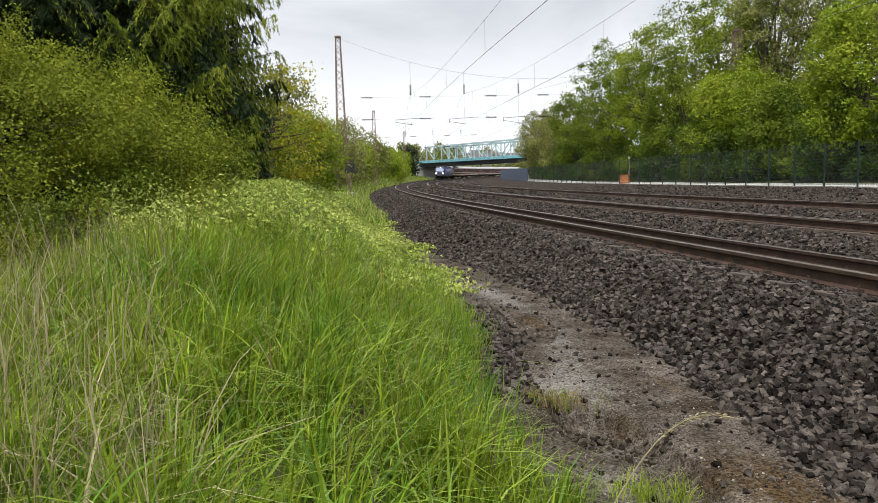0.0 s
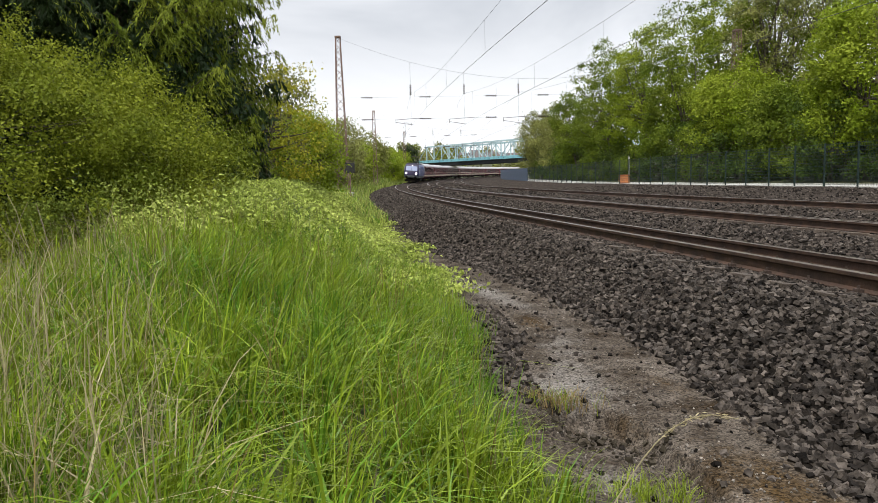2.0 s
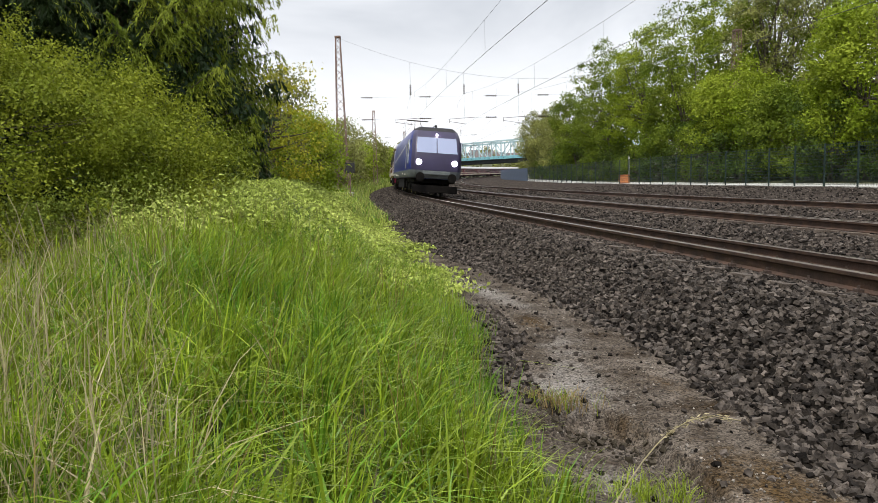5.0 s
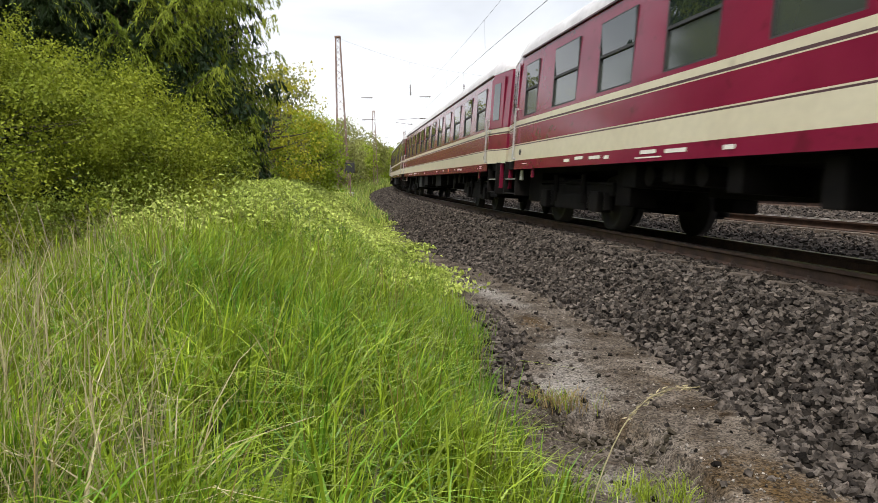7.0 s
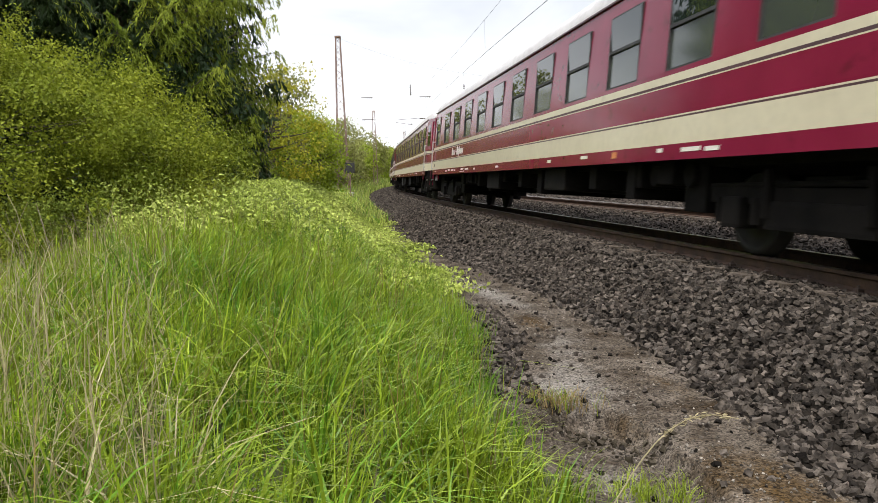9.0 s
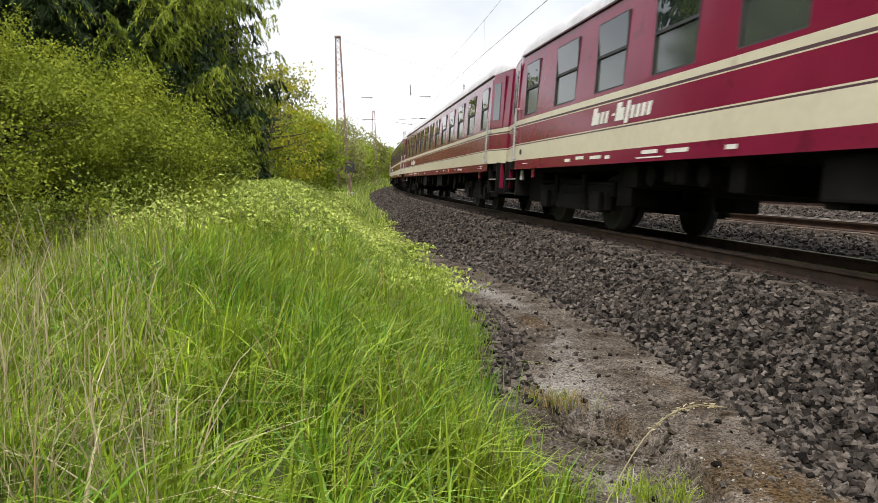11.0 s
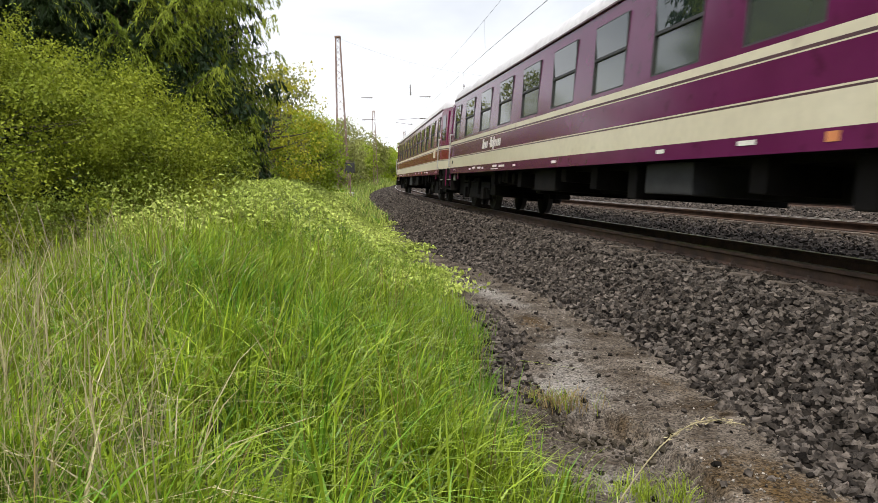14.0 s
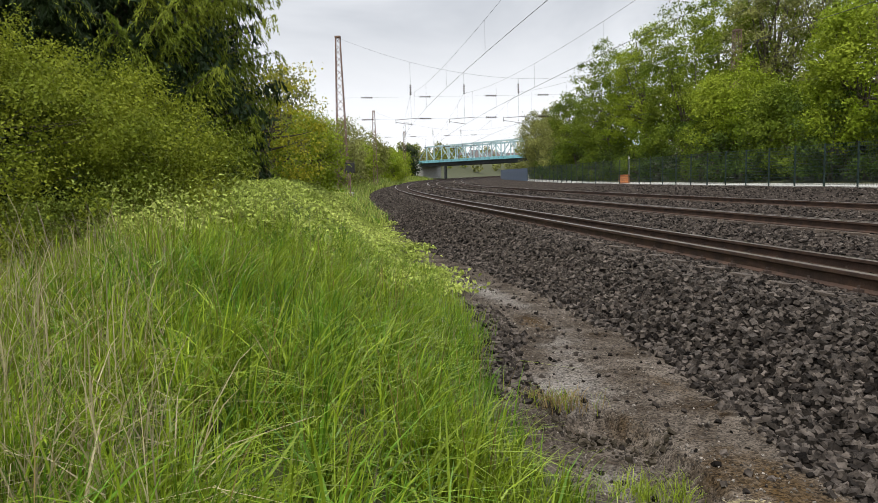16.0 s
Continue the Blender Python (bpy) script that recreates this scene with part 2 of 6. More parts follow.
M_BRICK = coach_paint("brick_red_coach_paint", (0.155, 0.018, 0.022), (0.19, 0.024, 0.028), (0.115, 0.015, 0.018))
M_PLATE = material("dark_red_plate", ((0.06, 0.008, 0.014), (0.09, 0.012, 0.02)), rough=0.4)
M_CREAM = material("cream_stripe_paint", ((0.56, 0.505, 0.37), (0.61, 0.56, 0.42)), rough=0.35, scale=0.8, fine=9, amp=0.12, wear=(0.45, 0.40, 0.29), wear_at=0.66)
M_ROOF = material("silver_grey_roof", ((0.44, 0.42, 0.43), (0.58, 0.56, 0.57)), rough=0.4, scale=1.5, fine=8)
M_GUTTER = material("dark_gutter", ((0.05, 0.02, 0.025), (0.08, 0.03, 0.035)), rough=0.5)
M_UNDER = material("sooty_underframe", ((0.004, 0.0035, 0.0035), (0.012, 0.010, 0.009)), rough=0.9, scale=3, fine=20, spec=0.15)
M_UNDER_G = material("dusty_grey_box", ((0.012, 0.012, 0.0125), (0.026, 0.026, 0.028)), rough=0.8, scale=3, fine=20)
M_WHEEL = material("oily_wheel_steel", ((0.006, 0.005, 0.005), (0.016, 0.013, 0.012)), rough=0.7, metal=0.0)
M_GLASS = window_glass("coach_window_glass", (0.016, 0.024, 0.021), 0.015)
M_GLASS_LOW = window_glass("dusty_lower_glass", (0.055, 0.065, 0.055), 0.10)
M_FRAME = material("dark_rubber_seal", ((0.02, 0.02, 0.02), (0.035, 0.035, 0.035)), rough=0.6)
M_ALU = material("dull_aluminium", ((0.42, 0.42, 0.41), (0.58, 0.58, 0.57)), rough=0.4, metal=0.4, fine=20)
M_WHITE = material("white_lettering", ((0.66, 0.63, 0.58), (0.76, 0.73, 0.68)), rough=0.6)
M_LBLUE = material("deep_blue_loco_paint", ((0.006, 0.016, 0.15), (0.008, 0.021, 0.19)), rough=0.3, scale=1, fine=0, spec=0.25)
M_LPURPLE = material("violet_loco_front_paint", ((0.022, 0.015, 0.050), (0.032, 0.024, 0.070)), rough=0.35, scale=1)
M_LGREY = material("grey_loco_skirt", ((0.10, 0.115, 0.12), (0.15, 0.165, 0.17)), rough=0.6, scale=2, fine=15)
M_LSILVER = material("pale_loco_cab_panel", ((0.50, 0.54, 0.66), (0.62, 0.66, 0.76)), rough=0.2)
M_LGLASS = window_glass("windscreen_glass", (0.21, 0.25, 0.40))
M_YELLOWRIM = material("yellow_wheel_rim", ((0.35, 0.30, 0.03), (0.48, 0.42, 0.05)), rough=0.6)
M_LAMP = glow("headlight", (1.0, 0.93, 0.80), 30.0)
M_HOUSE = material("grey_render", ((0.26, 0.26, 0.26), (0.38, 0.38, 0.37)), rough=0.9)
M_TILE = material("dark_roof_tiles", ((0.10, 0.09, 0.09), (0.17, 0.15, 0.15)), rough=0.8)


# ---- the line: distance s along the near rail, u metres to the inner side of the curve ----
CANT = 0.133
STEP = 0.5
S_ARR = np.arange(-120.0, 560.0, STEP)
_k = np.where(S_ARR < 80, 1.5595e-3 - 2.7e-6 * np.clip(S_ARR, 0, 80), 1.69e-3)
_th = np.concatenate([[0], np.cumsum((_k[1:] + _k[:-1]) * STEP / 2)])
_i0 = int(round(120 / STEP))
TH_ARR = _th - _th[_i0] + radians(-10.4187)
_x = np.concatenate([[0], np.cumsum((np.sin(TH_ARR[1:]) + np.sin(TH_ARR[:-1])) * STEP / 2)])
_y = np.concatenate([[0], np.cumsum((np.cos(TH_ARR[1:]) + np.cos(TH_ARR[:-1])) * STEP / 2)])
X_ARR, Y_ARR = _x - _x[_i0] + 4.8877, _y - _y[_i0]


def grade(s):
    return np.maximum(np.asarray(s, float) - 85.0, 0.0) * 0.006


def at(s, u=0.0, z=0.0):
    """The place s along the line, u to the inner side, z above the near rail."""
    s = np.asarray(s, float)
    th = np.interp(s, S_ARR, TH_ARR)
    return np.stack([np.interp(s, S_ARR, X_ARR) + u * np.cos(th), np.interp(s, S_ARR, Y_ARR) - u * np.sin(th),
                     np.zeros_like(s) + z + grade(s)], -1)


def su_of(x, y):
    """The line's s and u of a place."""
    x, y = np.asarray(x, float), np.asarray(y, float)
    s = y.copy()
    for _ in range(8):
        th = np.interp(s, S_ARR, TH_ARR)
        dx, dy = x - np.interp(s, S_ARR, X_ARR), y - np.interp(s, S_ARR, Y_ARR)
        s = s + dx * np.sin(th) + dy * np.cos(th)
    th = np.interp(s, S_ARR, TH_ARR)
    return s, (x - np.interp(s, S_ARR, X_ARR)) * np.cos(th) - (y - np.interp(s, S_ARR, Y_ARR)) * np.sin(th)


U_TRACKS = (0.0, 4.51, 9.15)
Z_TRACKS = (0.0, -0.005, 0.022)
PROFILE_U = [-400, -90, -40, -18, -12.5, -10, -8.2, -6.8, -5.6, -4.4, -3.5, -3.2, -1.9, -0.85, -0.35, 0, 1.6, 2.2, 3.9, 4.5, 6.1, 6.7, 8.5, 9.15, 10.7, 11.6, 13.0, 20.6, 21.3, 25, 30, 45, 90, 400]
PROFILE_Z = [22, 16, 6.5, 0.6, -0.25, -0.42, -0.36, -0.14, -0.16, -0.36, -0.53, -0.60, -0.58, -0.21, -0.18, -0.18, -0.32, -0.36, -0.22, -0.21, -0.34, -0.35, -0.19, -0.18, -0.31, -0.33, -0.22, -0.05, 0.02, 0.05, 0.4, 3.5, 12, 20]


def smooth(a, b, x):
    t = np.clip((x - a) / (b - a), 0, 1)
    return t * t * (3 - 2 * t)


def wavy(x, y, scale, seed=0.0):
    """Cheap smooth unevenness, about -1 to 1."""
    x, y = x / scale + seed, y / scale - 1.7 * seed
    return (np.sin(x * 1.3 + 1.1 * np.sin(y * 0.9 + 0.4)) + np.sin(y * 1.7 + 1.3 * np.sin(x * 0.7 + 2.0)) + 0.6 * np.sin(2.9 * x + 2.3 * y)) / 2.6


def height(s, u):
    """Ground height above the near rail's head at the line's s and u."""
    s, u = np.asarray(s, float), np.asarray(u, float)
    z = np.interp(u, PROFILE_U, PROFILE_Z)
    # grass mound, then the bramble bank
    z = z + 0.34 * np.exp(-((s - 8.8) / 2.6) ** 2) * np.exp(-((u + 6.2) / 1.3) ** 2)
    z = z + 0.75 * smooth(9.0, 14.0, s) * (1 - 0.6 * smooth(26, 42, s)) * smooth(-3.3, -5.6, u) * (1 - smooth(-9, -14, u) * 0.6)
    # washed-out step across the path
    z = z - 0.12 * smooth(-2.85, -2.95, u + 0.12 * wavy(s, u, 0.35, 1.0)) * smooth(4.95, 4.8, s + 0.3 * wavy(s, u, 0.4)) * (u > -3.6)
    z = z + 0.03 * wavy(s, u, 1.1) * smooth(-3.2, -4.5, u) + 0.02 * wavy(s, u, 0.5, 3.0) * (u < -0.6)
    return z


def grass_edge(s, u):
    return np.interp(s, (2.0, 3.6, 4.4, 5.4, 7.2, 9.0, 13.0), (-3.7, -3.76, -3.78, -3.66, -3.24, -3.05, -2.95)) + 0.09 * wavy(s, u, 0.5)


def toe_edge(s, u):
    """Where the ballast shoulder ends on the path."""
    return np.interp(s, (2.5, 3.5, 4.5, 5.6, 6.3, 8.5, 11.9, 16.0), (-2.6, -2.43, -2.23, -2.12, -2.0, -1.98, -2.17, -2.75)) + 0.1 * wavy(s, u, 0.6, 5.0)


def ground_z(s, u):
    return height(s, u) + grade(s)


# ---- mesh helpers ----
def mesh_object(name, verts, faces, mat, parent=None, label="", smooth_shade=False):
    me = bpy.data.meshes.new(name)
    me.from_pydata(verts, [], faces)
    for m in mat if isinstance(mat, (list, tuple)) else [mat]:
        me.materials.append(m)
    if smooth_shade:
        me.shade_smooth()
    ob = new(name, me)
    if parent is not None:
        ob.parent = parent
    if label:
        ob["label"] = label
    return ob


def fast_mesh(name, v, f, mats, index=None, parent=None, label=""):
    """A mesh of many equal polygons from arrays."""
    me = bpy.data.meshes.new(name)
    v, f = np.asarray(v, np.float32), np.asarray(f, np.int32)
    n, k = f.shape
    me.vertices.add(len(v))
    me.vertices.foreach_set("co", v.ravel())
    me.loops.add(n * k)
    me.loops.foreach_set("vertex_index", f.ravel())
    me.polygons.add(n)
    me.polygons.foreach_set("loop_start", np.arange(n, dtype=np.int32) * k)
    for m in mats if isinstance(mats, (list, tuple)) else [mats]:
        me.materials.append(m)
    if index is not None:
        me.polygons.foreach_set("material_index", np.asarray(index, np.int32))
    me.update()
    me.validate()
    me.shade_flat()
    ob = new(name, me)
    if parent is not None:
        ob.parent = parent
    if label:
        ob["label"] = label
    return ob


def part(name, bm, mat, parent, label="", matrix=None):
    me = bpy.data.meshes.new(name)
    bm.normal_update()
    bm.to_mesh(me)
    bm.free()
    for m in mat if isinstance(mat, (list, tuple)) else [mat]:
        me.materials.append(m)
    ob = new(name, me)
    ob.parent = parent
    if matrix is not None:
        ob.matrix_basis = matrix
    if label:
        ob["label"] = label
    return ob


def add_box(bm, lo, hi, bevel=0.0, m=None):
    r = bmesh.ops.create_cube(bm, size=1.0)
    c, d = (Vector(lo) + Vector(hi)) / 2, Vector(hi) - Vector(lo)
    for v in r["verts"]:
        v.co = Vector((v.co.x * d.x, v.co.y * d.y, v.co.z * d.z)) + c
        if m is not None:
            v.co = m @ v.co
    if bevel:
        es = {e for v in r["verts"] for e in v.link_edges}
        bmesh.ops.bevel(bm, geom=list(es), offset=bevel, segments=2, profile=0.7, affect="EDGES")
    return bm


def box(lo, hi, bevel=0.0):
    return add_box(bmesh.new(), lo, hi, bevel)


def add_rod(bm, a, b, r0, r1=None, sides=8):
    a, b = Vector(a), Vector(b)
    d = b - a
    q = d.to_track_quat("Z", "Y").to_matrix().to_4x4()
    bmesh.ops.create_cone(bm, cap_ends=True, segments=sides, radius1=r0, radius2=r0 if r1 is None else r1, depth=d.length,
                          matrix=Matrix.Translation((a + b) / 2) @ q)
    return bm


def empty(name, m=None):
    ob = new(name)
    ob.empty_display_size = 0.2
    if m is not None:
        ob.matrix_basis = m
    return ob


def tube(name, pts, radius, mat, parent=None, sides=5, label=""):
    """A thin bent rod through points, radius one number or one for each point."""
    pts = np.asarray(pts, float)
    n = len(pts)
    rad = np.zeros(n) + radius
    tang = np.gradient(pts, axis=0)
    tang /= np.linalg.norm(tang, axis=1)[:, None] + 1e-9
    ref = np.where(np.abs(tang[:, 2:3]) > 0.9, np.array([[1.0, 0, 0]]), np.array([[0, 0, 1.0]]))
    a = np.cross(tang, ref)
    a /= np.linalg.norm(a, axis=1)[:, None] + 1e-9
    b = np.cross(tang, a)
    ang = np.arange(sides) * 2 * math.pi / sides
    v = (pts[:, None] + rad[:, None, None] * (np.cos(ang)[None, :, None] * a[:, None] + np.sin(ang)[None, :, None] * b[:, None])).reshape(-1, 3)
    f = [(i * sides + j, i * sides + (j + 1) % sides, (i + 1) * sides + (j + 1) % sides, (i + 1) * sides + j) for i in range(n - 1) for j in range(sides)]
    return fast_mesh(name, v, f, mat, parent=parent, label=label)


# ---- ground: one sheet out to the horizon ----
def build_ground():
    s = np.concatenate([np.arange(-120, -4, 8.0), np.arange(-4, 1.6, 0.4), np.arange(1.6, 9, 0.06), np.arange(9, 16, 0.2), np.arange(16, 45, 0.6), np.arange(45, 150, 3.0), np.arange(150, 556, 12.0)])
    u = np.concatenate([np.array([-400, -250, -150, -90, -60, -40, -30, -22, -18]), np.arange(-16, -11, 0.5), np.arange(-11, -4, 0.2), np.arange(-4, -1.6, 0.05), np.arange(-1.6, -0.2, 0.14),
                        np.arange(-0.2, 14, 0.35), np.arange(14, 30, 1.0), np.array([32, 36, 40, 45, 60, 90, 150, 250, 330])])
    ss, uu = np.meshgrid(s, u, indexing="ij")
    v = at(ss.ravel(), uu.ravel(), height(ss.ravel(), uu.ravel()))
    n, m = len(s), len(u)
    i, j = np.meshgrid(np.arange(n - 1), np.arange(m - 1), indexing="ij")
    a = (i * m + j).ravel()
    f = np.stack([a, a + 1, a + m + 1, a + m], 1)[:, ::-1]
    mid_u = (u[:-1] + u[1:]) / 2
    mid_s = (s[:-1] + s[1:]) / 2
    ms, mu = np.meshgrid(mid_s, mid_u, indexing="ij")
    edge = grass_edge(ms, mu)
    idx = np.where(mu < edge, 0, np.where(mu < toe_edge(ms, mu), 1, 2))
    # under the near stones the bed takes the painted gap shade
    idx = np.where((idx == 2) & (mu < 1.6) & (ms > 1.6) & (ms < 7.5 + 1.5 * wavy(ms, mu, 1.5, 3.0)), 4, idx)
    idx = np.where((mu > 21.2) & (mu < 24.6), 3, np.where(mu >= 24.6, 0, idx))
    ob = fast_mesh("ground", v, f, [M_SOIL, M_PATH, M_GRAVEL_BED, M_CONC, M_GAP_SHADE], idx.ravel())
    ob.data.shade_smooth()
    # washed pale patches and brown moss on the path
    fs, fu = ss.ravel(), uu.ravel()

    def spot(s0, u0, ds, du, slant=0.0):
        return np.exp(-((fs - s0) / ds) ** 2 - ((fu - u0 - slant * (fs - s0)) / du) ** 2)

    pale = spot(9.5, -2.62, 1.9, 0.28, -0.12) + 0.72 * spot(6.4, -2.75, 1.0, 0.36, 0.25) + 0.8 * spot(5.4, -3.2, 0.4, 0.28) + 0.75 * spot(4.1, -3.3, 0.5, 0.32) + 0.4 * spot(5.2, -2.75, 0.7, 0.35)
    moss = spot(7.6, -2.62, 0.6, 0.22) + 0.75 * spot(5.3, -2.35, 0.5, 0.16) + 1.0 * spot(3.6, -2.7, 0.8, 0.38) + 0.6 * spot(4.75, -2.95, 0.25, 0.2) + 0.6 * spot(12.5, -2.9, 1.2, 0.3)
    for key, value in (("pale", pale), ("moss", moss)):
        layer = ob.data.attributes.new(key, "FLOAT", "POINT")
        layer.data.foreach_set("value", (0.56 * np.clip(value, 0, 1)).astype(np.float32))
    tagged(ob, "railway cutting ground with ballast bed, cinder path and soil", "ground", kind="structure")
    far = bmesh.new()
    bmesh.ops.create_circle(far, cap_ends=True, radius=4000, segments=48)
    ob = part("backdrop_ground", far, M_SOIL, None)
    ob.location = (0, 0, -4)
    tagged(ob, "distant dark green land beyond the cutting", "ground", kind="structure")


build_ground()


# ---- tracks ----
RAIL = [(-0.036, -0.004), (-0.030, 0.0), (0.030, 0.0), (0.036, -0.004), (0.036, -0.040), (0.010, -0.055), (0.009, -0.140), (0.075, -0.160), (0.075, -0.172),
        (-0.075, -0.172), (-0.075, -0.160), (-0.009, -0.140), (-0.010, -0.055), (-0.036, -0.040)]


def build_track(u0, z0, label):
    track = tagged(empty("railway_track"), label, "railway track", "parallel railway tracks", kind="structure")
    s = np.concatenate([np.arange(-40, 120, 1.0), np.arange(120, 430, 4.0)])
    k = len(RAIL)
    for du, dz in ((0.0, 0.0), (1.505, -CANT)):
        v = np.concatenate([at(s, u0 + du + a, z0 + dz + b)[:, None] for a, b in RAIL], 1).reshape(-1, 3)
        f, idx = [], []
        for i in range(len(s) - 1):
            for j in range(k):
                f.append((i * k + j, i * k + (j + 1) % k, (i + 1) * k + (j + 1) % k, (i + 1) * k + j))
                idx.append(1 if j in (0, 1, 2) else 0)
        fast_mesh("rail", v, f, [M_RUST, M_RAILTOP], idx, parent=track)
    lean = math.atan2(CANT, 1.505)
    me_plank, me_clip = None, None
    near = u0 < 1
    for i in range(120 if near else 60):
        sc = -4 + i * 0.63
        th = float(np.interp(sc, S_ARR, TH_ARR))
        p = at(sc, u0 + 0.7525, z0 - CANT / 2 - 0.182)
        m = Matrix.Translation(p) @ Matrix.Rotation(-th, 4, "Z") @ Matrix.Rotation(lean, 4, "Y")
        if me_plank is None:
            o = part("sleeper", box((-1.22, -0.13, -0.15), (1.22, 0.13, 0.0), 0.012), M_SLEEPER, track, matrix=m)
            me_plank = o.data
        else:
            o = new("sleeper", me_plank)
            o.parent, o.matrix_basis = track, m
        if near and sc < 40:
            for side in (-0.7525, 0.7525):
                mm = m @ Matrix.Translation((side, 0, 0))
                if me_clip is None:
                    bm = box((-0.17, -0.075, 0.0), (0.17, 0.075, 0.014), 0.004)
                    for sx in (-1, 1):
                        add_box(bm, (sx * 0.11 - 0.035, -0.03, 0.014), (sx * 0.11 + 0.035, 0.03, 0.045), 0.006)
                        add_rod(bm, (sx * 0.115, 0, 0.03), (sx * 0.115, 0, 0.075), 0.014, sides=6)
                    c = part("base_plate", bm, M_IRON, track, matrix=mm)
                    me_clip = c.data
                else:
                    c = new("base_plate", me_clip)
                    c.parent, c.matrix_basis = track, mm


build_track(U_TRACKS[0], Z_TRACKS[0], "canted main line track with rusty rails on wooden sleepers")
build_track(U_TRACKS[1], Z_TRACKS[1], "middle canted track with rusty rails in dark ballast")
build_track(U_TRACKS[2], Z_TRACKS[2], "far canted track with rusty rails in dark ballast")


# ---- ballast stones ----
def stone_shapes(count, rng):
    """Small angular stones: cut boxes with eight pulled corners."""
    base = np.array([[x, y, z] for x in (-1, 1) for y in (-1, 1) for z in (-1, 1)], float)
    out = []
    for _ in range(count):
        b = base * rng.uniform(0.58, 1.0, (8, 3)) * np.array([1.0, rng.uniform(0.6, 0.9), rng.uniform(0.42, 0.75)])
        out.append(b)
    return np.array(out)


STONE_FACES = np.array([[0, 1, 3, 2], [4, 6, 7, 5], [0, 4, 5, 1], [2, 3, 7, 6], [0, 2, 6, 4], [1, 5, 7, 3]])


def rand_rot(n, rng, flat=1.0):
    q = rng.normal(size=(n, 4))
    q[:, 1:3] *= flat
    q /= np.linalg.norm(q, axis=1)[:, None]
    w, x, y, z = q.T
    return np.stack([np.stack([1 - 2 * (y * y + z * z), 2 * (x * y - z * w), 2 * (x * z + y * w)], -1),
                     np.stack([2 * (x * y + z * w), 1 - 2 * (x * x + z * z), 2 * (y * z - x * w)], -1),
                     np.stack([2 * (x * z - y * w), 2 * (y * z + x * w), 1 - 2 * (x * x + y * y)], -1)], 1)


def scatter_stones(name, places, sizes, mat, rng, sink=0.25, flat=0.7, label="", category="ballast"):
    n = len(places)
    shapes = stone_shapes(40, rng)[rng.integers(0, 40, n)] * sizes[:, None, None]
    v = np.einsum("nij,nkj->nki", rand_rot(n, rng, flat), shapes) + places[:, None]
    v[..., 2] += (sizes * (0.5 - sink))[:, None]
    f = (np.arange(n)[:, None, None] * 8 + STONE_FACES[None]).reshape(-1, 4)
    ob = fast_mesh(name, v.reshape(-1, 3), f, mat)
    return tagged(ob, label, category, kind="stuff")


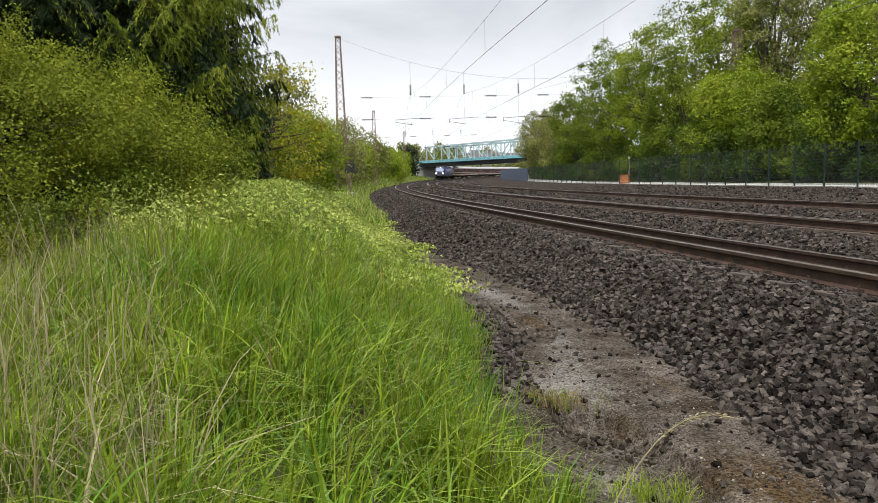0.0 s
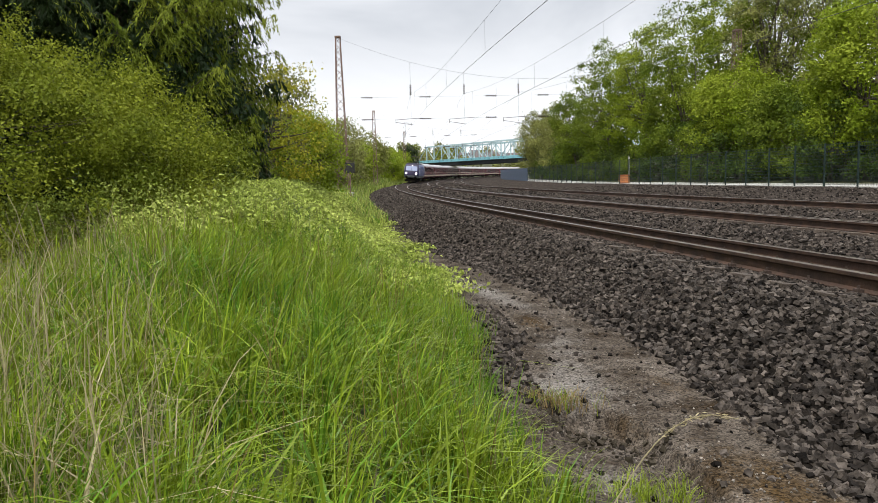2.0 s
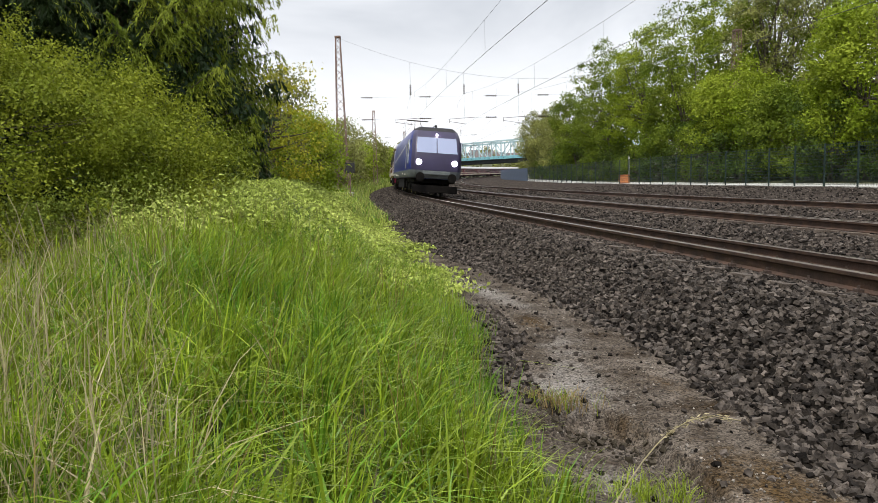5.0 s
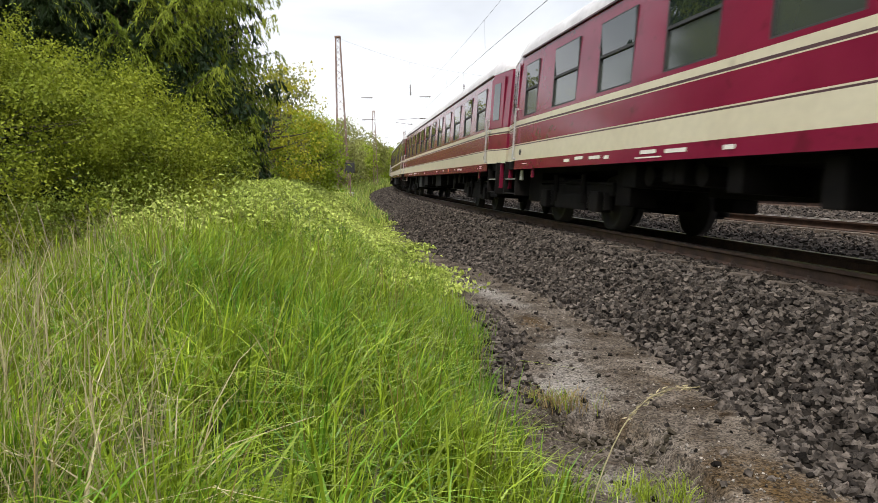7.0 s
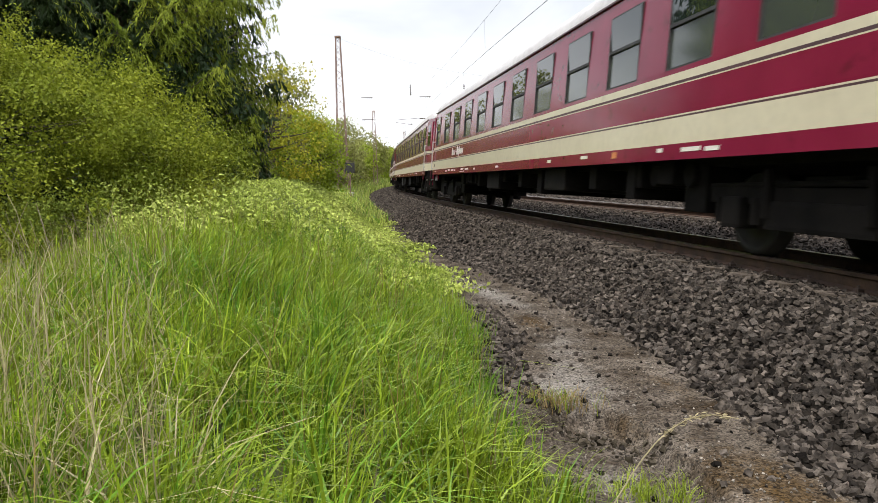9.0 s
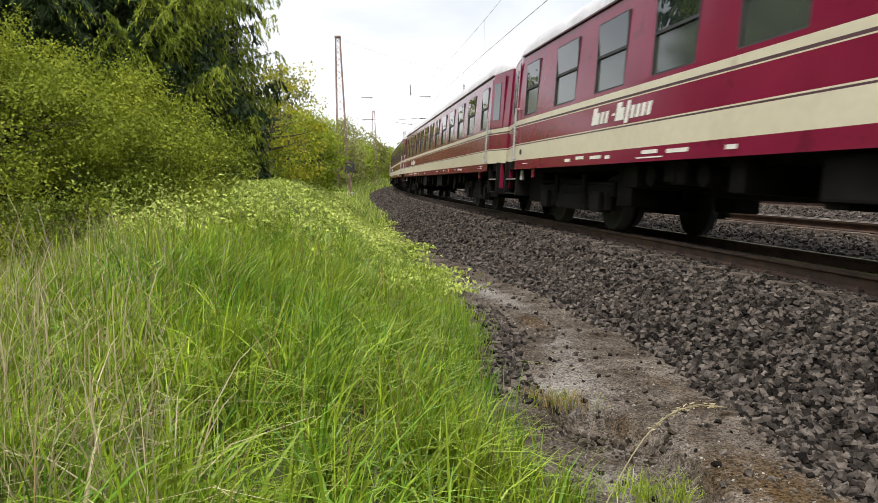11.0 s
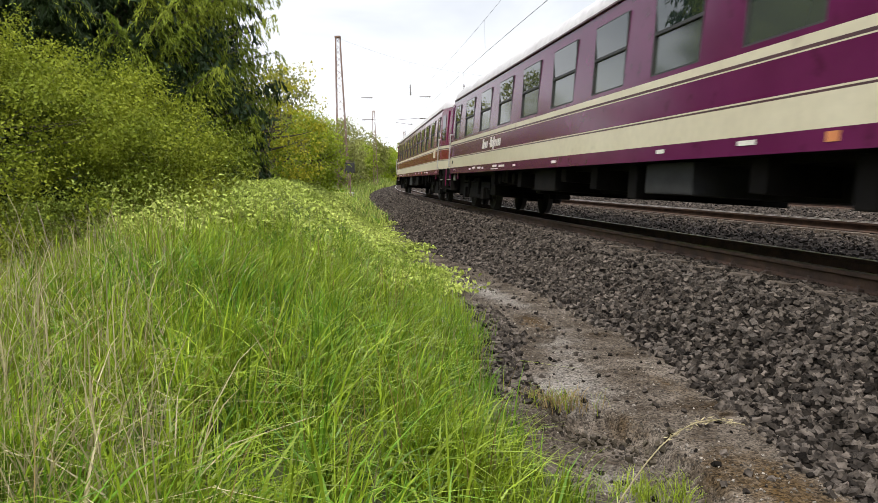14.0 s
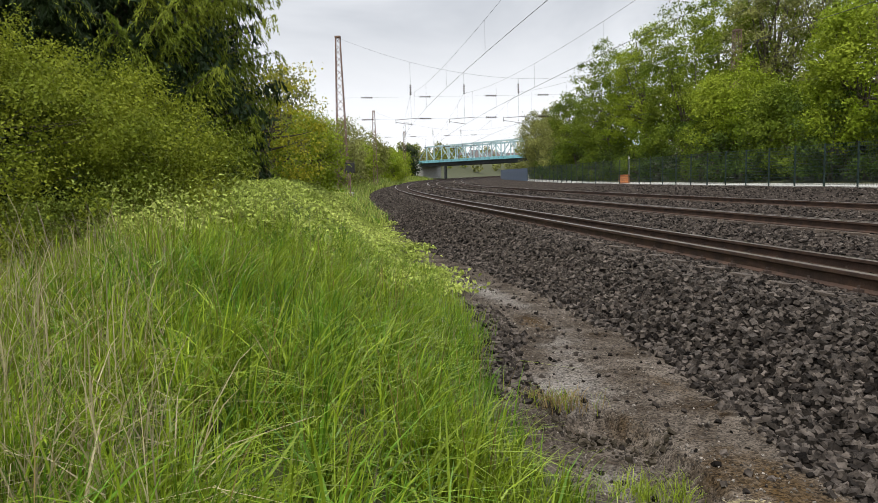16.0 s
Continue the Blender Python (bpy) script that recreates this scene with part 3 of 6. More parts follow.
def build_ballast():
    rng = np.random.default_rng(3)

    def area(count, s0, s1, u0, u1, lo, hi, keep=None, bias=1.0):
        s = s0 + (s1 - s0) * rng.random(count) ** bias
        u = rng.uniform(u0, u1, count)
        if keep is not None:
            k = keep(s, u)
            s, u = s[k], u[k]
        size = lo + (hi - lo) * rng.random(len(s)) ** 1.8
        return at(s, u, height(s, u)), size

    def off_rail(s, u):
        ok = np.ones(len(s), bool)
        for u0 in U_TRACKS:
            for d in (0, 1.505):
                ok &= np.abs(u - u0 - d) > 0.12
        return ok

    def shoulder(s, u):
        return (u > toe_edge(s, u) - 0.12 * rng.random(len(s)) ** 2) & off_rail(s, u)

    sets = [area(23000, 1.2, 14, -2.65, -0.1, 0.019, 0.038, shoulder, 1.4), area(9500, 12, 42, -2.9, -0.1, 0.028, 0.046, shoulder, 1.4),
            area(5500, -9, 1.6, -2.4, 4.4, 0.03, 0.05, shoulder, 0.8), area(6000, 2, 30, 0.1, 1.4, 0.026, 0.045, off_rail, 1.3), area(7500, 4, 40, 1.6, 4.4, 0.028, 0.05, off_rail, 1.3),
            area(5500, 6, 45, 4.6, 9.0, 0.032, 0.055, off_rail, 1.3), area(4500, 10, 60, 9.3, 20.3, 0.045, 0.07, off_rail, 1.2),
            area(3500, 40, 115, -2.9, -0.1, 0.06, 0.09, off_rail, 1.2), area(5000, 38, 125, 1.6, 12.5, 0.07, 0.1, off_rail, 1.2)]
    scatter_stones("ballast_stones", np.concatenate([a for a, _ in sets]), np.concatenate([b for _, b in sets]), M_STONE, rng,
                   label="dark grey crushed stone ballast heaped along the tracks")
    # the nearest stones, one by one, part of the ballast shoulder
    shoulder_ob = tagged(empty("ballast_shoulder"), "loose angular grey stones at the ballast toe", "ballast", kind="structure")
    shapes = stone_shapes(12, rng)
    meshes = []
    for sh in shapes:
        me = bpy.data.meshes.new("stone")
        me.from_pydata(sh.tolist(), [], STONE_FACES.tolist())
        me.materials.append(M_STONE_ONE)
        me.shade_flat()
        meshes.append(me)
    rot = rand_rot(300, rng, 0.7)
    for i in range(300):
        s, u = 2.4 + 6.5 * rng.random(), -2.1 + 1.55 * rng.random()
        o = new("stone", meshes[i % 12])
        k = rng.uniform(0.024, 0.042)
        o.parent = shoulder_ob
        o.matrix_basis = Matrix.Translation(at(s, u, float(height(s, u)) + 0.022)) @ Matrix(rot[i].tolist()).to_4x4() @ Matrix.Diagonal((k, k, k, 1))
    # path chippings
    p, size = area(13000, 1.4, 12, -3.7, -1.9, 0.003, 0.010, lambda s, u: wavy(s, u, 0.55, 7.0) + 0.5 * rng.normal(size=len(s)) > -0.1, 1.5)
    scatter_stones("path_chippings", p, size, M_CHIP, rng, sink=0.3, label="fine pale grey chippings on the cinder path")
    p, size = area(700, 1.6, 13, -3.5, -1.9, 0.010, 0.028, None, 1.2)
    q, size2 = area(1500, 5.0, 8.6, -3.8, -2.8, 0.018, 0.036, lambda s, u: np.abs(u - grass_edge(s, u) - 0.12) < 0.20, 1.0)
    k = rng.random(150)
    cs, cu = 4.98 - 0.62 * k + 0.07 * rng.normal(size=150), -3.42 + 0.55 * k + 0.08 * rng.normal(size=150)
    scatter_stones("earth_clods", at(cs, cu, height(cs, cu)), 0.008 + 0.024 * rng.random(150) ** 2, M_CLOD, rng, sink=0.35, label="dark crumbling earth clods along the washed-out step", category="soil")
    scatter_stones("strewn_stones", np.concatenate([p, q]), np.concatenate([size, size2]), M_STONE, rng, sink=0.2, label="stray dark stones lying on the cinder path")


build_ballast()

# ---- train ----
SPEED, PITCH, LEAN = 33.4, 26.9, CANT / 1.505


# small unevenness of the train's speed: seconds, metres behind
LAG_T = (0.0, 2.5, 3.5, 4.2, 6.3, 6.5, 7.0, 7.5, 8.0, 8.5, 9.0, 9.25, 11.25, 11.5, 12.0, 12.5, 13.0, 13.5, 14.0, 14.5, 15.0, 16.0)
LAG_S = (0.0, -1.5, 0.0, 2.0, 0.8, 0.8, 1.2, 1.1, 0.05, 1.1, -0.05, 0.0, 0.3, 0.4, -0.85, -0.4, -0.15, 0.2, 1.2, 0.0, 0.9, 0.5)


def gap_s(t):
    return 12.0 - SPEED * (t - 6.3) + float(np.interp(t, LAG_T, LAG_S))


def vehicle_pose(s, half_pivot):
    """A vehicle whose middle is s along the line, on two bogies."""
    a, b = Vector(at(s + half_pivot, 0.7525, -CANT / 2)), Vector(at(s - half_pivot, 0.7525, -CANT / 2))
    d = (b - a).normalized()
    left = Vector((0, 0, 1)).cross(d).normalized()
    up = d.cross(left)
    z = up * math.cos(LEAN) + left * math.sin(LEAN)
    y = z.cross(d)
    m = Matrix((d, y, z)).transposed().to_4x4()
    m.translation = (a + b) / 2
    return m


W_HALF = 1.41


END = 13.34


def half_width(x):
    return W_HALF - 0.17 * max(0.0, min(1.13, (abs(x) - 12.15) / 1.05))


BANDS = [(1.037, 1.23, 0), (1.23, 1.545, 1), (1.545, 1.567, 2), (1.567, 1.585, 1), (1.585, 1.94, 0), (1.94, 1.955, 1), (1.955, 1.99, 2), (1.99, 2.089, 1),
         (2.089, 2.15, 0), (2.15, 3.22, 0), (3.22, 3.46, 0)]


def wheel_mesh(r, width, mats):
    bm = bmesh.new()
    ring = [(-width / 2, r), (width / 2, r * 0.985), (width / 2, r * 0.84), (width * 0.15, r * 0.8), (width * 0.2, r * 0.35), (width * 0.6, r * 0.30), (width * 0.6, 0.02)]
    ring = [(-width / 2 - 0.03, 0.02), (-width / 2 - 0.03, r * 1.06), (-width / 2, r * 1.06)] + ring
    n = 24
    vs = [[bm.verts.new((rr * math.cos(2 * math.pi * i / n), -xx, rr * math.sin(2 * math.pi * i / n))) for xx, rr in ring] for i in range(n)]
    for i in range(n):
        for j in range(len(ring) - 1):
            f = bm.faces.new((vs[i][j], vs[i][j + 1], vs[(i + 1) % n][j + 1], vs[(i + 1) % n][j]))
            f.material_index = 1 if (j == 5 and len(mats) > 1) else 0
    return bm


def buffer_mesh(sx, x0, x1, y):
    bm = add_rod(bmesh.new(), (sx * x0, y, 1.06), (sx * x1, y, 1.06), 0.09, sides=12)
    return add_rod(bm, (sx * x1, y, 1.06), (sx * (x1 + 0.05), y, 1.06), 0.24, sides=16)


def build_bogie(parent, x, base, r, rim=None):
    """Frame with axle boxes, springs and four wheels."""
    bm = bmesh.new()
    for sy in (-1, 1):
        add_box(bm, (x - base / 2 - 0.55, sy * 1.0 - 0.07, 0.56), (x + base / 2 + 0.55, sy * 1.0 + 0.07, 0.74), 0.02)
        add_box(bm, (x - 0.75, sy * 1.0 - 0.1, 0.30), (x + 0.75, sy * 1.0 + 0.1, 0.60), 0.05)
        for dx in (-base / 2, base / 2):
            add_box(bm, (x + dx - 0.17, sy * 1.03 - 0.13, r - 0.17), (x + dx + 0.17, sy * 1.03 + 0.13, r + 0.17), 0.04)
            for ds in (-0.33, 0.33):
                add_rod(bm, (x + dx + ds, sy * 1.03, r - 0.12), (x + dx + ds, sy * 1.03, 0.62), 0.085, sides=10)
            add_rod(bm, (x + dx * 0.55, sy * 1.1, 0.42), (x + dx * 0.55, sy * 1.12, 0.92), 0.05, sides=8)
    add_box(bm, (x - 0.3, -1.0, 0.45), (x + 0.3, 1.0, 0.85), 0.02)
    for dx in (-base / 2, base / 2):
        add_rod(bm, (x + dx, -0.75, r), (x + dx, 0.75, r), 0.08)
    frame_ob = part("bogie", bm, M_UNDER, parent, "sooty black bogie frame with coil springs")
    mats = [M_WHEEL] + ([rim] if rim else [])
    first = None
    for dx in (-base / 2, base / 2):
        for sy in (-1, 1):
            m = Matrix.Translation((x + dx, sy * 0.7525, r)) @ Matrix.Rotation(0 if sy < 0 else math.pi, 4, "Z")
            if first is None:
                w = part("wheel", wheel_mesh(r, 0.135, mats), mats, frame_ob, matrix=m)
                w.data.shade_smooth()
                first = w.data
            else:
                w = new("wheel", first)
                w.parent, w.matrix_basis = frame_ob, m
    return frame_ob


def window_meshes(w):
    """Frame with a bar for the drop light, and the two panes."""
    z0, z1, zm, t = 2.15, 3.22, 2.70, 0.024
    bm = bmesh.new()
    gx, gz = (-w, -w + t, w - t, w), (z0, z0 + t, zm - 0.022, zm + 0.022, z1 - t, z1)
    g = {(i, j): bm.verts.new((x, 0.03, z)) for i, x in enumerate(gx) for j, z in enumerate(gz)}
    for i in range(3):
        for j in range(5):
            if i == 1 and j in (1, 3):
                continue
            bm.faces.new((g[i, j], g[i + 1, j], g[i + 1, j + 1], g[i, j + 1]))
    geo = bmesh.ops.extrude_face_region(bm, geom=bm.faces[:])
    for v in geo["geom"]:
        if isinstance(v, bmesh.types.BMVert):
            v.co.y = -0.010
    bmesh.ops.recalc_face_normals(bm, faces=bm.faces[:])
    lower, upper = box((-w + t, 0.020, z0 + t), (w - t, 0.034, zm - 0.022)), box((-w + t, 0.010, zm + 0.022), (w - t, 0.024, z1 - t))
    for v in upper.verts:
        if v.co.z > 3.0:
            v.co.y -= 0.03
    return bm, lower, upper


def build_coach(wide, narrow, plate, boxes, script_at, win_half=0.60, paint=None, band=None):
    """wide, narrow: where the windows stand along the body; paint: upper body and sole; band: the panel between the stripes."""
    paint, band = paint or M_RED, band or paint or M_RED
    coach = empty("passenger_coach")
    holes = [(c, win_half) for c in wide] + [(c, 0.41) for c in narrow]
    xs = sorted({-END, -13.0, -12.15, 12.15, 13.0, END} | {round(c + d, 4) for c, h in holes for d in (-h, h)})
    bm = bmesh.new()
    zs = [BANDS[0][0]] + [b[1] for b in BANDS]
    for sy in (-1, 1):
        grid = {(i, j): bm.verts.new((x, sy * (half_width(x) - 0.035 * max(0, z - 2.4)), z)) for i, x in enumerate(xs) for j, z in enumerate(zs)}
        for i in range(len(xs) - 1):
            mid = (xs[i] + xs[i + 1]) / 2
            for j, (za, zb, mi) in enumerate(BANDS):
                if j == 9 and any(abs(mid - c) < h for c, h in holes):
                    continue
                if j == 0 and abs(mid) > 12.15:
                    continue
                q = (grid[i, j], grid[i + 1, j], grid[i + 1, j + 1], grid[i, j + 1])
                f = bm.faces.new(q if sy < 0 else q[::-1])
                f.material_index = 3 if j == 4 else mi
    for sx in (-1, 1):
        x, w = sx * END, half_width(END)
        prev = None
        for j, z in enumerate(zs):
            cur = (bm.verts.new((x, -w + 0.035 * max(0, z - 2.4), z)), bm.verts.new((x, w - 0.035 * max(0, z - 2.4), z)))
            if prev:
                q = (prev[0], prev[1], cur[1], cur[0])
                f = bm.faces.new(q if sx > 0 else q[::-1])
                f.material_index = BANDS[j - 1][2]
            prev = cur
    body = part("body", bm, [paint, M_CREAM, M_GUTTER, band], coach, "crimson steel body with cream waist stripes")
    # roof: curved, drawn down at the ends
    bm = bmesh.new()
    n = 14
    rx = [-END, -12.9, -12.5, -12.1, 12.1, 12.5, 12.9, END]
    rows = []
    for x in rx:
        drop = 0.34 * max(0.0, (abs(x) - 12.1) / 1.1) ** 2
        w = half_width(x) - 0.03
        row = []
        for k in range(n + 1):
            a = math.pi * k / n
            c, sn = math.cos(a), math.sin(a)
            row.append(bm.verts.new((x, w * math.copysign(abs(c) ** 0.62, c), 3.46 + (0.60 - drop) * abs(sn) ** 0.9)))
        rows.append(row)
    for i in range(len(rx) - 1):
        for k in range(n):
            bm.faces.new((rows[i][k], rows[i + 1][k], rows[i + 1][k + 1], rows[i][k + 1]))
    for row in (rows[0], rows[-1]):
        bm.faces.new(row if row is rows[0] else row[::-1])
    roof = part("roof", bm, M_ROOF, coach, "silver grey curved roof")
    roof.data.shade_smooth()
    for x in (-8, -4, 0, 4, 8):
        part("roof_vent", box((x - 0.3, -0.25, 4.03), (x + 0.3, 0.25, 4.13), 0.03), M_ROOF, roof)
    bm = bmesh.new()
    for sy in (-1, 1):
        add_box(bm, (-12.1, sy * 1.382 - 0.025, 3.445), (12.1, sy * 1.382 + 0.025, 3.475))
    part("gutter", bm, M_GUTTER, coach)
    # windows
    for half, centres, label in ((win_half, wide, ""), (0.41, narrow, "narrow end window")):
        wf, wl_, wu = window_meshes(half)
        m0 = None
        for c in centres:
            for sy in (-1, 1):
                m = Matrix.Translation((c, sy * (W_HALF - 0.014), 0)) @ Matrix.Rotation(0 if sy < 0 else math.pi, 4, "Z")
                if m0 is None:
                    fr = part("window", wf, M_FRAME, coach, label, matrix=m)
                    lo, up = part("pane", wl_, M_GLASS_LOW, fr), part("pane", wu, M_GLASS, fr)
                    m0 = (fr.data, lo.data, up.data)
                else:
                    fr = new("window", m0[0])
                    fr.parent, fr.matrix_basis = coach, m
                    for d in m0[1:]:
                        o = new("pane", d)
                        o.parent = fr
    # doors, handrails, steps at both ends
    for sx in (-1, 1):
        for sy in (-1, 1):
            ang = math.atan2(0.17, 1.05) * sx * sy
            m = Matrix.Translation((sx * 12.58, sy * half_width(12.58), 0)) @ Matrix.Rotation(-ang, 4, "Z")
            door = part("door", box((-0.42, -0.012, 2.10), (0.42, 0.012, 3.34), 0.008), paint, coach, "crimson folding entrance door", matrix=m)
            dd = sy * 0.014
            part("pane", box((-0.2, min(dd, dd * 1.6), 2.3), (0.2, max(dd, dd * 1.6), 3.2), 0.003), M_GLASS, door)
            part("door_handle", box((-0.40, min(dd, dd * 4), 2.0), (-0.30, max(dd, dd * 4), 2.06), 0.008), M_ALU, door)
            bm = bmesh.new()
            x, y = sx * 12.10, sy * (half_width(12.10) + 0.06)
            add_rod(bm, (x, y, 1.25), (x, y, 2.35), 0.022)
            for z in (1.27, 2.33):
                add_rod(bm, (x, y, z), (x, y - sy * 0.08, z), 0.022)
            part("handrail", bm, M_ALU, coach, "pale worn grab rail")
            for z in (0.50, 0.83):
                part("step", box((sx * 12.58 - 0.42, sy * 1.18 - 0.16, z), (sx * 12.58 + 0.42, sy * 1.18 + 0.16, z + 0.03), 0.006), M_UNDER, coach)
            for dx in (-0.45, 0.45):
                part("step_hanger", box((sx * 12.58 + dx - 0.025, sy * 1.18 - 0.18, 0.48), (sx * 12.58 + dx + 0.025, sy * 1.18 + 0.16, 1.24), 0.005), M_UNDER, coach)
            part("corner_post", box((sx * 13.02 - 0.04, sy * 1.22 - 0.05, 0.62), (sx * 13.02 + 0.04, sy * 1.22 + 0.05, 1.25), 0.02), paint, coach)
            part("socket_cover", add_rod(bmesh.new(), (sx * 11.75, sy * (W_HALF - 0.01), 1.40), (sx * 11.75, sy * (W_HALF + 0.012), 1.40), 0.065, 0.06, sides=14), M_UNDER_G, coach, "small dark round socket cover")
            part("jacking_lug", box((sx * 10.95 - 0.06, sy * 1.36 - 0.02, 0.86), (sx * 10.95 + 0.06, sy * 1.36 + 0.02, 1.05), 0.01), paint, coach)
            part("brake_hose", add_rod(bmesh.new(), (sx * 12.02, sy * 1.25, 0.82), (sx * 12.05, sy * 1.25, 1.02), 0.05, 0.035, sides=10), M_WHITE, coach, "white valve handle under the sole bar")
            part("step_backing", box((sx * 12.58 - 0.42, sy * 0.98 - 0.02, 0.5), (sx * 12.58 + 0.42, sy * 0.98 + 0.02, 1.24), 0.005), M_UNDER, coach)
            bm = bmesh.new()
            add_box(bm, (sx * 12.58 - 0.42, sy * 1.34 - 0.005, 0.826), (sx * 12.58 + 0.42, sy * 1.34 + 0.008, 0.845))
            part("step_edge", bm, M_ALU, coach)
        bm = bmesh.new()
        add_box(bm, (sx * 13.3 - 0.15, -0.62, 1.15), (sx * 13.3 + 0.15, 0.62, 3.45), 0.06)
        part("gangway", bm, M_BLACK, coach, "black rubber corridor connection")
        for y in (-0.875, 0.875):
            part("buffer", buffer_mesh(sx, 12.9, 13.38, y), M_UNDER, coach)
    # underframe and its gear
    bm = box((-13.0, -1.05, 0.98), (13.0, 1.05, 1.2))
    add_box(bm, (-13.0, -1.28, 1.06), (13.0, 1.28, 1.25))
    add_box(bm, (-6.2, -0.35, 0.62), (6.4, 0.35, 1.0), 0.02)
    for k, x in enumerate((-6.9, -5.6, 5.9, 6.8)):
        add_box(bm, (x - 0.2, -1.2, 0.7 + 0.05 * (k % 2)), (x + 0.2, 1.2, 1.05), 0.02)
        add_rod(bm, (x + 0.5, -1.15, 0.86), (x + 0.5, -0.4, 0.86), 0.14, sides=12)
    for sx in (-1, 1):
        for sy in (-1, 1):
            add_box(bm, (sx * 11.6 - 0.42, sy * 0.72 - 0.34, 0.38), (sx * 11.6 + 0.42, sy * 0.72 + 0.34, 1.0), 0.04)
            add_box(bm, (sx * 7.35 - 0.25, sy * 0.85 - 0.22, 0.42), (sx * 7.35 + 0.25, sy * 0.85 + 0.22, 1.0), 0.03)
            add_rod(bm, (sx * 7.7, sy * 1.05, 0.75), (sx * 11.2, sy * 1.05, 0.8), 0.03)
            add_rod(bm, (sx * 12.3, sy * 0.5, 0.3), (sx * 12.3, sy * 0.5, 1.0), 0.06)
        add_box(bm, (sx * 12.5 - 0.5, -1.0, 0.55), (sx * 12.5 + 0.5, 1.0, 1.0), 0.03)
    for k in range(9):
        x = -5.8 + 1.45 * k
        add_box(bm, (x - 0.12, -1.22, 0.78 - 0.12 * (k % 3)), (x + 0.16, 1.22, 1.02), 0.02)
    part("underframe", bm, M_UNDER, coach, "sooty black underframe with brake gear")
    for x0, x1, z, mt in boxes:
        part("equipment_box", box((x0, -1.28, z), (x1, -0.3, 1.02), 0.03), mt, coach, "dusty underfloor equipment box")
        part("equipment_box", box((x0, 0.3, z), (x1, 1.28, 1.02), 0.03), mt, coach)
    for x in (-9.5, 9.5):
        build_bogie(coach, x, 2.5, 0.46)
    # lettering that cannot be read, as bars
    for sy in (-1, 1):
        y = sy * (W_HALF + 0.003)

        def bars(spots, h, mat, name):
            bm = bmesh.new()
            for x, z, w in spots:
                add_box(bm, (x - w / 2, y - 0.002, z), (x + w / 2, y + 0.002, z + h))
            return tagged(part(name, bm, mat, coach), kind="stuff")

        sole = [(8.2, 0.28), (7.75, 0.42), (7.0, 0.14), (-4.2, 0.2), (-5.3, 0.5), (-6.0, 0.42), (-7.3, 0.16), (-7.75, 0.42), (-8.4, 0.34), (-8.95, 0.24), (2.6, 0.2), (4.4, 0.3), (-1.5, 0.26)]
        bars([(x, 1.115 + 0.012 * (i % 3), w) for i, (x, w) in enumerate(sole)], 0.05, M_WHITE, "lettering_bar")
        bars([(11.3, 1.16, 0.3), (11.32, 1.12, 0.24), (10.95, 1.11, 0.12), (-11.4, 1.14, 0.3), (-6.0, 1.082, 0.7)], 0.018, M_WHITE, "lettering_bar")
        bars([(5.6, 1.11, 0.16)], 0.09, M_ORANGE, "marking_bar")
        if script_at is not None:
            # slanting strokes of the flank lettering, as plain shapes
            bm = bmesh.new()
            for i in range(12):
                if i == 4:
                    add_box(bm, (script_at + 0.76, y - 0.002, 1.74), (script_at + 0.84, y + 0.002, 1.775))
                    continue
                tall = i in (0, 5, 7)
                x0, w, h = script_at + 0.16 * i + (0.06 if i > 4 else 0.0), 0.115 + (0.045 if i in (0, 5) else 0.0), 0.255 if tall else 0.175
                drop = 0.055 if i == 7 else 0.0
                lo, hi = 1.655 - drop, 1.655 + h
                vs = [bm.verts.new((x0 + (w if k in (1, 2) else 0.0) - 0.25 * (zz - 1.655) * sy, y + sy * 0.002, zz)) for k, zz in enumerate((lo, lo, hi, hi))]
                bm.faces.new(vs if sy < 0 else vs[::-1])
            tagged(part("brand_bar", bm, M_WHITE, coach), kind="stuff")
        if plate:
            part("route_plate", box((10.25, min(y, y + sy * 0.02), 1.70), (10.75, max(y, y + sy * 0.02), 2.0), 0.01), plate, coach, "route plate on the flank")
    return coach


